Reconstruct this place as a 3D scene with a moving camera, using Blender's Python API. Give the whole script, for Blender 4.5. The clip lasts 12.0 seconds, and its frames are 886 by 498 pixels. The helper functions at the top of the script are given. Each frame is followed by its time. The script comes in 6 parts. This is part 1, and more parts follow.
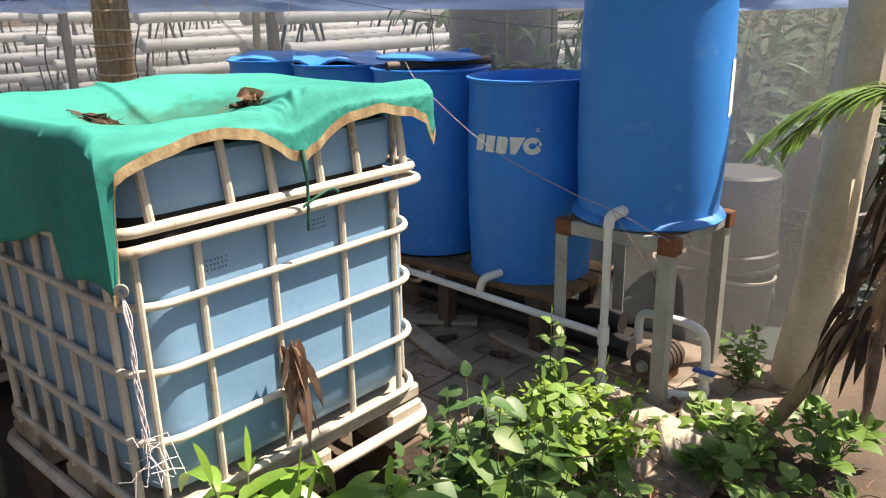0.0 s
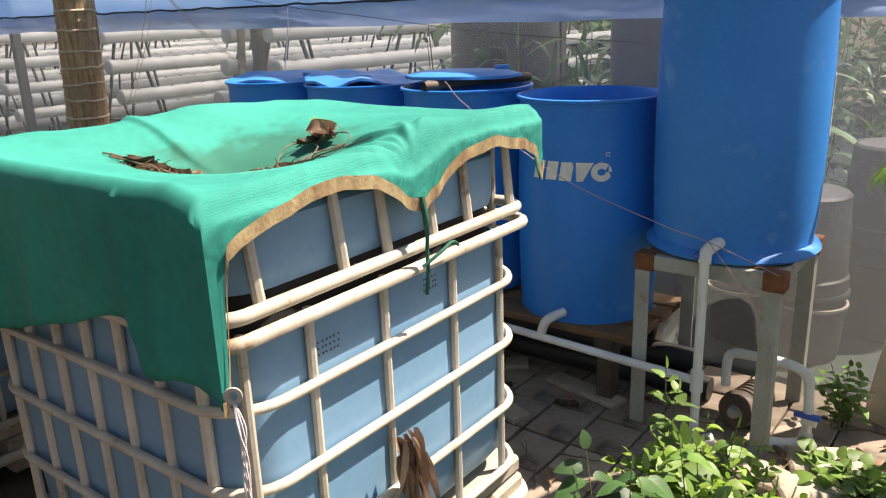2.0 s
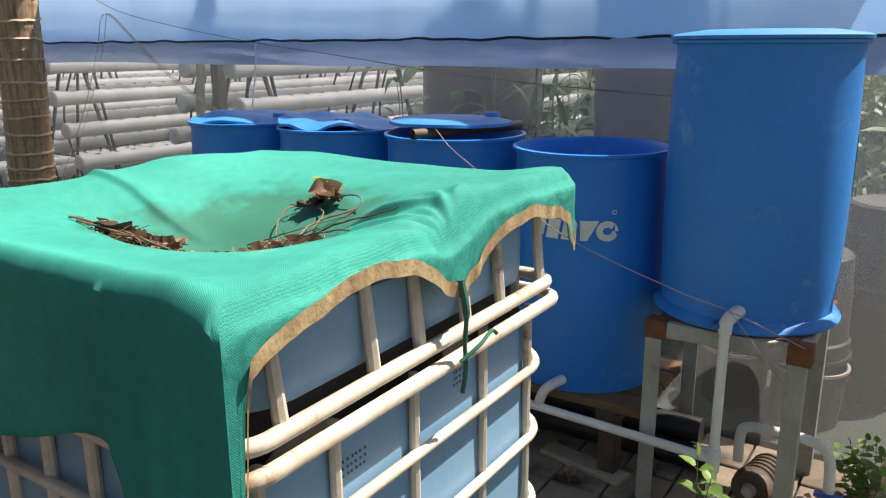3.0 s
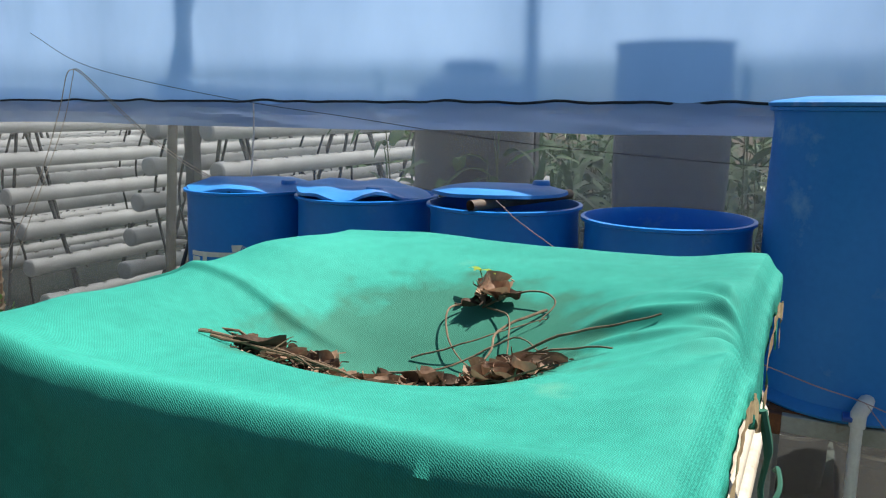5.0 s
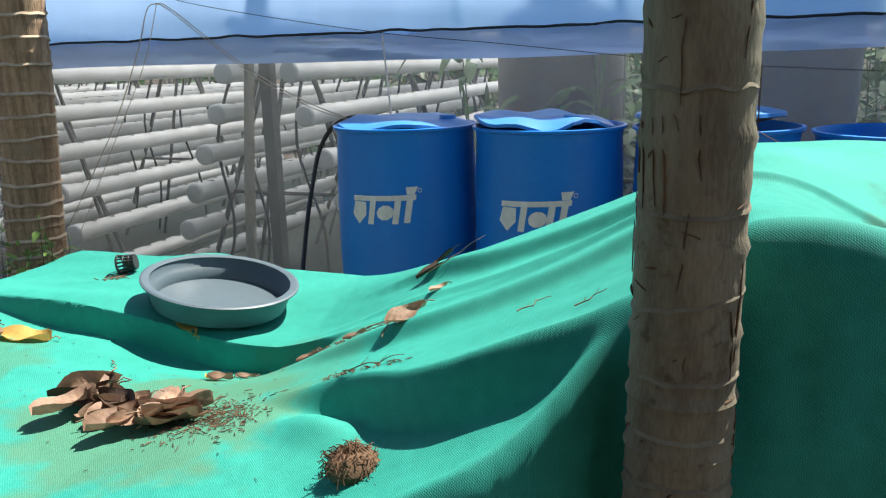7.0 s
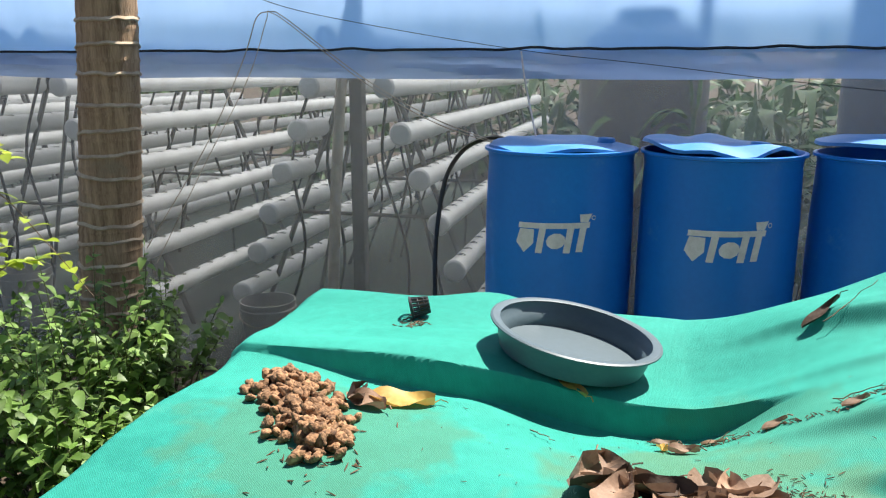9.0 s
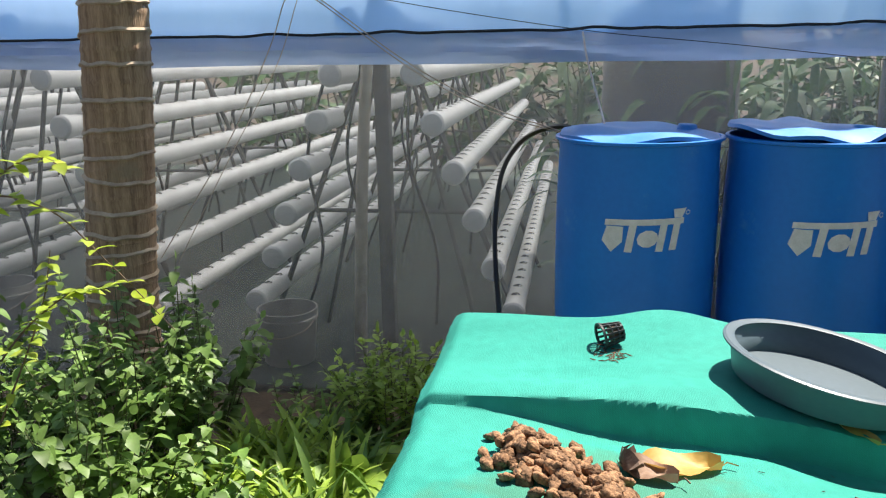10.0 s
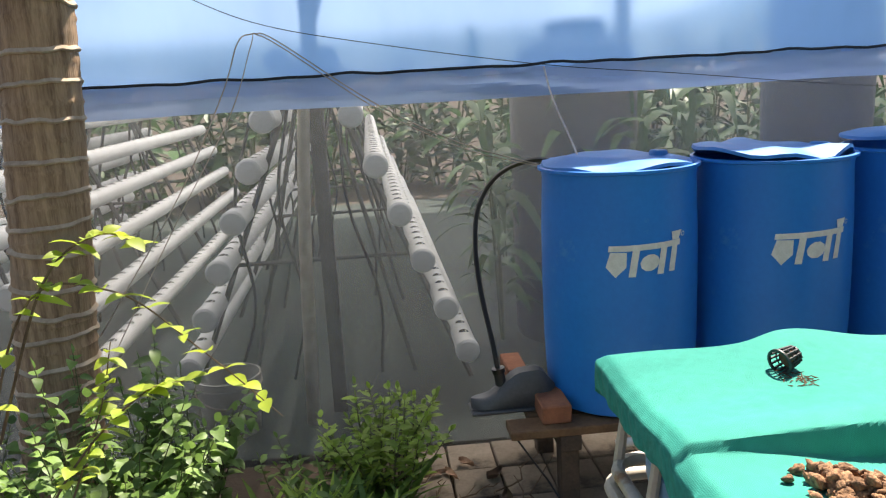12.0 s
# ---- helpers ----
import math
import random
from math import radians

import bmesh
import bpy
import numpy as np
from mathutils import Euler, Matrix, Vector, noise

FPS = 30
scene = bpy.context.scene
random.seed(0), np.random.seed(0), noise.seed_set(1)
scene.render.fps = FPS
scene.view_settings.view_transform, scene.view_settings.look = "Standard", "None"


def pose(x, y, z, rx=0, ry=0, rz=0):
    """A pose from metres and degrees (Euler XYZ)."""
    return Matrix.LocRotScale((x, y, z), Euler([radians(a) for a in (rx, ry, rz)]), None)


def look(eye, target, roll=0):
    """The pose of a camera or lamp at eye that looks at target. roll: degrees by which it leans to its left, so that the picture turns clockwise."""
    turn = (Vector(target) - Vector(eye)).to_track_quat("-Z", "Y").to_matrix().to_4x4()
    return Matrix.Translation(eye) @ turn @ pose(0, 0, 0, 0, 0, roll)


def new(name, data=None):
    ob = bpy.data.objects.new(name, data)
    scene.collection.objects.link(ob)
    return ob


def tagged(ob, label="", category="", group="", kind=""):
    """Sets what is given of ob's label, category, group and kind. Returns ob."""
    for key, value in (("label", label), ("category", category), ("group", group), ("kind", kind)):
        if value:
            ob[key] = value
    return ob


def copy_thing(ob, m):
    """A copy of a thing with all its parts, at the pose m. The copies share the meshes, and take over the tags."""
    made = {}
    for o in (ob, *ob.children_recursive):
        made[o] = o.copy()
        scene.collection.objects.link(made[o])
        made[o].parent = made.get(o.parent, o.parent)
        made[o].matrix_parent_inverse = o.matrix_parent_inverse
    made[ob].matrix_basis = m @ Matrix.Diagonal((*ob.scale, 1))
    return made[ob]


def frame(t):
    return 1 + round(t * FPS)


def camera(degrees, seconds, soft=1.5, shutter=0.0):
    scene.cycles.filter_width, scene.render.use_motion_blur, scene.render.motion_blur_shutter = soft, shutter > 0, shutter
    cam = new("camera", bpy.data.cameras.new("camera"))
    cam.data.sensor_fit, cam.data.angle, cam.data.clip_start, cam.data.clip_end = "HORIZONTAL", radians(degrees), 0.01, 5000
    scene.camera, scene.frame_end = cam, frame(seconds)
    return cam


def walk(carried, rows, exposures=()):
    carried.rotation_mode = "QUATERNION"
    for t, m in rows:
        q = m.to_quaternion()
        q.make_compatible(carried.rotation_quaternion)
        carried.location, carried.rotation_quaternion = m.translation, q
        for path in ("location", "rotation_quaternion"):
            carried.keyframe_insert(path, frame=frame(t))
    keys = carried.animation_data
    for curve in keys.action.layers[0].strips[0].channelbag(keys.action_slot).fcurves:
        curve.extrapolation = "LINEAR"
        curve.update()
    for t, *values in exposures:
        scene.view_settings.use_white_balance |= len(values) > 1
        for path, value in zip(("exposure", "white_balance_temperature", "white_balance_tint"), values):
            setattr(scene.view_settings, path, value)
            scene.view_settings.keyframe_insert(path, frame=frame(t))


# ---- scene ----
cam = camera(59.1, 12.0, soft=1.2)
METRES, EYE, TILT, LEAN, TURN = 5.2, 1.57, 0.0, 0.0, 41.7
ROWS = [
    (0.0, 0.0, 0.0, 0.0, -0.35, -17.78, 1.09),
    (0.5, -0.0062, 0.029, -0.0005, -0.42, -17.91, 1.77),
    (1.0, -0.0285, 0.0469, -0.0026, -1.51, -17.93, 2.26),
    (1.5, -0.0659, 0.0621, 0.0048, -3.13, -17.57, 2.36),
    (2.0, -0.0855, 0.0786, 0.0017, -4.87, -17.02, 1.95),
    (2.5, -0.0935, 0.1135, 0.0046, -6.78, -16.06, 1.1),
    (4.5, -0.1839, 0.1963, 0.013, -14.18, -10.73, -0.69),
    (5.0, -0.2071, 0.2214, 0.009, -15.43, -10.35, -0.41),
    (5.5, -0.2549, 0.2293, 0.0057, -16.99, -10.85, -0.04),
    (6.0, -0.3038, 0.2504, -0.0, -18.78, -11.89, 0.38),
    (6.5, -0.3527, 0.2997, -0.0079, -20.73, -13.2, 0.92),
    (7.0, -0.399, 0.3266, -0.0108, -22.44, -13.74, 1.36),
    (7.5, -0.4399, 0.3421, -0.0032, -24.05, -13.71, 1.52),
    (9.5, -0.584, 0.4718, -0.0055, -29.5, -12.68, 0.03),
    (10.0, -0.5978, 0.5319, -0.0043, -32.36, -14.0, 0.9),
    (10.5, -0.6182, 0.5587, -0.0061, -36.14, -14.74, 1.48),
    (11.0, -0.6645, 0.5727, -0.0003, -40.46, -14.4, 2.06),
    (11.5, -0.6848, 0.5913, -0.002, -44.37, -13.58, 2.58),
    (12.0, -0.6877, 0.6307, 0.0022, -47.26, -11.99, 3.14),
]
walk(cam, [(t, pose(0, 0, EYE, TILT, LEAN, TURN) @ pose(METRES * x, METRES * y, METRES * z, 90 + pitch, roll, yaw)) for t, x, y, z, yaw, pitch, roll in ROWS],
     exposures=[(0.0, 1.36, 7300, 17), (2.5, 1.18, 7100, 16), (5.0, 0.82, 6500, 9), (6.5, 1.12, 6550, 9), (7.5, 1.25, 6450, 9), (9.5, 1.2, 6550, 10), (12.0, 1.42, 7000, 14)])

# ---- world, sun, exposure ----
SUN_DIR = Vector((0.31, 0.40, 0.85)).normalized()
world = bpy.data.worlds.new("world")
scene.world = world
world.use_nodes = True
sky = world.node_tree.nodes.new("ShaderNodeTexSky")
sky.sky_type, sky.sun_disc = "NISHITA", False
sky.sun_elevation = math.asin(SUN_DIR.z)
sky.sun_rotation = math.atan2(SUN_DIR.x, SUN_DIR.y)
world.node_tree.links.new(sky.outputs[0], world.node_tree.nodes["Background"].inputs[0])
world.node_tree.nodes["Background"].inputs[1].default_value = 0.068
sun_data = bpy.data.lights.new("sun", "SUN")
sun_data.energy, sun_data.angle, sun_data.color = 5.0, radians(0.53), (1.0, 0.95, 0.87)
sun = new("sun", sun_data)
sun.matrix_world = look((0, 0, 12), Vector((0, 0, 12)) - SUN_DIR)


# ---- materials ----
def mat(name, color, color2=None, rough=0.6, scale=8.0, fine=90.0, bump=0.15, metal=0.0, spread=0.25, vary=0.0,
        transmit=0.0, spec=0.5, coat=0.0, detail=4.0, stain=None, stain_scale=3.0, stain_at=0.6, stretch=(1, 1, 1)):
    """A painted, worn or grown surface: two colours mixed at two scales, fine relief, and an optional stain colour."""
    m = bpy.data.materials.new(name)
    m.use_nodes = True
    nt = m.node_tree
    b = nt.nodes["Principled BSDF"]
    N, L = nt.nodes.new, nt.links.new
    color2 = color2 or tuple(c * (1 - spread) for c in color)
    tc = N("ShaderNodeTexCoord")
    n1, n2 = N("ShaderNodeTexNoise"), N("ShaderNodeTexNoise")
    n1.inputs["Scale"].default_value, n1.inputs["Detail"].default_value = scale, detail
    n2.inputs["Scale"].default_value, n2.inputs["Detail"].default_value = fine, 3.0
    mp = N("ShaderNodeMapping")
    mp.inputs["Scale"].default_value = stretch
    L(tc.outputs["Object"], mp.inputs[0]), L(mp.outputs[0], n1.inputs["Vector"]), L(mp.outputs[0], n2.inputs["Vector"])
    add = N("ShaderNodeMath")
    add.operation = "MULTIPLY_ADD"
    add.inputs[1].default_value, add.inputs[2].default_value = 0.45, 0.0
    L(n2.outputs[0], add.inputs[0])
    add2 = N("ShaderNodeMath")
    add2.operation = "MULTIPLY_ADD"
    add2.inputs[1].default_value = 1.0
    L(n1.outputs[0], add2.inputs[0]), L(add.outputs[0], add2.inputs[2])
    ramp = N("ShaderNodeMapRange")
    ramp.inputs[1].default_value, ramp.inputs[2].default_value = 0.5, 0.95
    L(add2.outputs[0], ramp.inputs[0])
    mix = N("ShaderNodeMix")
    mix.data_type = "RGBA"
    mix.inputs[6].default_value, mix.inputs[7].default_value = (*color, 1), (*color2, 1)
    L(ramp.outputs[0], mix.inputs[0])
    out = mix.outputs[2]
    if stain:
        n3, r3, m3 = N("ShaderNodeTexNoise"), N("ShaderNodeMapRange"), N("ShaderNodeMix")
        n3.inputs["Scale"].default_value, n3.inputs["Detail"].default_value = stain_scale, 7.0
        n3.inputs["Roughness"].default_value = 0.65
        L(tc.outputs["Object"], n3.inputs["Vector"])
        r3.inputs[1].default_value, r3.inputs[2].default_value = stain_at, stain_at + 0.1
        L(n3.outputs[0], r3.inputs[0])
        m3.data_type = "RGBA"
        L(r3.outputs[0], m3.inputs[0]), L(out, m3.inputs[6])
        m3.inputs[7].default_value = (*stain, 1)
        out = m3.outputs[2]
    if vary:
        info, hsv, rr = N("ShaderNodeObjectInfo"), N("ShaderNodeHueSaturation"), N("ShaderNodeMapRange")
        geo, ad = N("ShaderNodeNewGeometry"), N("ShaderNodeMath")
        L(info.outputs["Random"], ad.inputs[0]), L(geo.outputs["Random Per Island"], ad.inputs[1])
        ad.operation = "ADD"
        fr = N("ShaderNodeMath")
        fr.operation = "FRACT"
        L(ad.outputs[0], fr.inputs[0])
        rr.inputs[3].default_value, rr.inputs[4].default_value = 1 - vary, 1 + vary
        L(fr.outputs[0], rr.inputs[0]), L(rr.outputs[0], hsv.inputs["Value"]), L(out, hsv.inputs["Color"])
        out = hsv.outputs[0]
    L(out, b.inputs["Base Color"])
    b.inputs["Metallic"].default_value = metal
    b.inputs["Specular IOR Level"].default_value = spec
    b.inputs["Coat Weight"].default_value = coat
    rm = N("ShaderNodeMapRange")
    rm.inputs[3].default_value, rm.inputs[4].default_value = max(rough - 0.12, 0.05), min(rough + 0.12, 1)
    L(n1.outputs[0], rm.inputs[0]), L(rm.outputs[0], b.inputs["Roughness"])
    if bump:
        bp = N("ShaderNodeBump")
        bp.inputs["Strength"].default_value, bp.inputs["Distance"].default_value = bump, 0.01
        L(add2.outputs[0], bp.inputs["Height"]), L(bp.outputs[0], b.inputs["Normal"])
    if transmit:
        tr, ms = N("ShaderNodeBsdfTranslucent"), N("ShaderNodeMixShader")
        L(out, tr.inputs[0])
        ms.inputs[0].default_value = transmit
        L(b.outputs[0], ms.inputs[1]), L(tr.outputs[0], ms.inputs[2])
        L(ms.outputs[0], nt.nodes["Material Output"].inputs[0])
    return m


def sheer(name, cloth, clear, lit, streak=0.0, rough=0.5, gloss=0.0, blur=0.0):
    """A see-through net or film: clear is the open share, lit the share of the rest that lets light through."""
    m = bpy.data.materials.new(name)
    m.use_nodes = True
    nt = m.node_tree
    N, L = nt.nodes.new, nt.links.new
    b = nt.nodes["Principled BSDF"]
    b.inputs["Roughness"].default_value = rough
    b.inputs["Specular IOR Level"].default_value = gloss
    tc, mp, n1 = N("ShaderNodeTexCoord"), N("ShaderNodeMapping"), N("ShaderNodeTexNoise")
    mp.inputs["Scale"].default_value = (1.6, 1.0, 0.7)
    n1.inputs["Scale"].default_value, n1.inputs["Detail"].default_value = 1.4, 5.0
    L(tc.outputs["Object"], mp.inputs[0]), L(mp.outputs[0], n1.inputs["Vector"])
    mix = N("ShaderNodeMix")
    mix.data_type = "RGBA"
    mix.inputs[6].default_value = (*[c * 0.8 for c in cloth], 1)
    mix.inputs[7].default_value = (*[min(1, c * 1.2) for c in cloth], 1)
    L(n1.outputs[0], mix.inputs[0]), L(mix.outputs[2], b.inputs["Base Color"])
    tl, ms, ms2, tp = N("ShaderNodeBsdfTranslucent"), N("ShaderNodeMixShader"), N("ShaderNodeMixShader"), N("ShaderNodeBsdfTransparent")
    if blur:
        tp = N("ShaderNodeBsdfRefraction")
        tp.inputs["IOR"].default_value, tp.inputs["Roughness"].default_value = 1.04, blur
        tp.inputs["Color"].default_value = (0.62, 0.80, 1.0, 1)
    L(mix.outputs[2], tl.inputs[0])
    ms.inputs[0].default_value = lit
    L(b.outputs[0], ms.inputs[1]), L(tl.outputs[0], ms.inputs[2])
    r = N("ShaderNodeMapRange")
    r.inputs[1].default_value, r.inputs[2].default_value = 0.3, 0.7
    r.inputs[3].default_value, r.inputs[4].default_value = clear - streak, clear + streak
    L(n1.outputs[0], r.inputs[0]), L(r.outputs[0], ms2.inputs[0])
    L(ms.outputs[0], ms2.inputs[1]), L(tp.outputs[0], ms2.inputs[2])
    L(ms2.outputs[0], nt.nodes["Material Output"].inputs[0])
    return m


def weave(name, color, color2, dust, lit=0.012):
    """Woven shade cloth: two thread directions as relief, fading and dust at a larger scale."""
    m = mat(name, color, color2, rough=0.75, scale=2.2, fine=40, bump=0.0, stain=dust, stain_scale=2.6, stain_at=0.62, transmit=lit, spec=0.25)
    nt = m.node_tree
    N, L = nt.nodes.new, nt.links.new
    tc = N("ShaderNodeTexCoord")
    mx = N("ShaderNodeMath")
    mx.operation = "ADD"
    for k, (run, size) in enumerate((("X", 128.0), ("DIAGONAL", 156.0))):
        wv = N("ShaderNodeTexWave")
        wv.wave_type, wv.bands_direction = "BANDS", run
        wv.inputs["Scale"].default_value, wv.inputs["Distortion"].default_value = size, 5.0
        wv.inputs["Detail"].default_value, wv.inputs["Detail Scale"].default_value = 2.0, 1.6
        L(tc.outputs["Object"], wv.inputs["Vector"]), L(wv.outputs["Fac"], mx.inputs[k])
    b = nt.nodes["Principled BSDF"]
    base = b.inputs["Base Color"].links[0].from_socket
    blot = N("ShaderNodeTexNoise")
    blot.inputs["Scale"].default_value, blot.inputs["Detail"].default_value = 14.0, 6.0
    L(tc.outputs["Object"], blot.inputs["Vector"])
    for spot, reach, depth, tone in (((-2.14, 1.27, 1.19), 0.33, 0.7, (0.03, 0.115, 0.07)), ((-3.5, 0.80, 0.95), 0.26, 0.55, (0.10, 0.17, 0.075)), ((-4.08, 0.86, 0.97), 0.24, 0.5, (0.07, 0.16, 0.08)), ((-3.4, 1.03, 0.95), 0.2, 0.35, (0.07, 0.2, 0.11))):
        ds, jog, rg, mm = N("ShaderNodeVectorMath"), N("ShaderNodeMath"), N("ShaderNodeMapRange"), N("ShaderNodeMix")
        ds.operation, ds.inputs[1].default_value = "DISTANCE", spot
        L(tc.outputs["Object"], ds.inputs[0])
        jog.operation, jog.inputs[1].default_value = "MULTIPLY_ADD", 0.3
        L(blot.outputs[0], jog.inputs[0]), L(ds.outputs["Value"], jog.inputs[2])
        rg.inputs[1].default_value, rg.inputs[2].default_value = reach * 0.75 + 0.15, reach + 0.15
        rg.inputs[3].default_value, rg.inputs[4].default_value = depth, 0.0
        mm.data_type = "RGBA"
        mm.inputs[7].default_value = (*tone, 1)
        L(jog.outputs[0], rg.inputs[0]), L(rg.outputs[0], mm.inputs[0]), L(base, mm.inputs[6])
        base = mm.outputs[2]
    thread, tint = N("ShaderNodeMapRange"), N("ShaderNodeMix")
    thread.inputs[1].default_value, thread.inputs[2].default_value = 0.2, 1.8
    thread.inputs[3].default_value, thread.inputs[4].default_value = 0.74, 1.12
    tint.data_type, tint.blend_type = "RGBA", "MULTIPLY"
    tint.inputs[0].default_value = 1.0
    L(mx.outputs[0], thread.inputs[0]), L(base, tint.inputs[6]), L(thread.outputs[0], tint.inputs[7])
    base = tint.outputs[2]
    L(base, b.inputs["Base Color"])
    bp = N("ShaderNodeBump")
    bp.inputs["Strength"].default_value, bp.inputs["Distance"].default_value = 0.35, 0.0009
    L(mx.outputs[0], bp.inputs["Height"]), L(bp.outputs[0], nt.nodes["Principled BSDF"].inputs["Normal"])
    return m


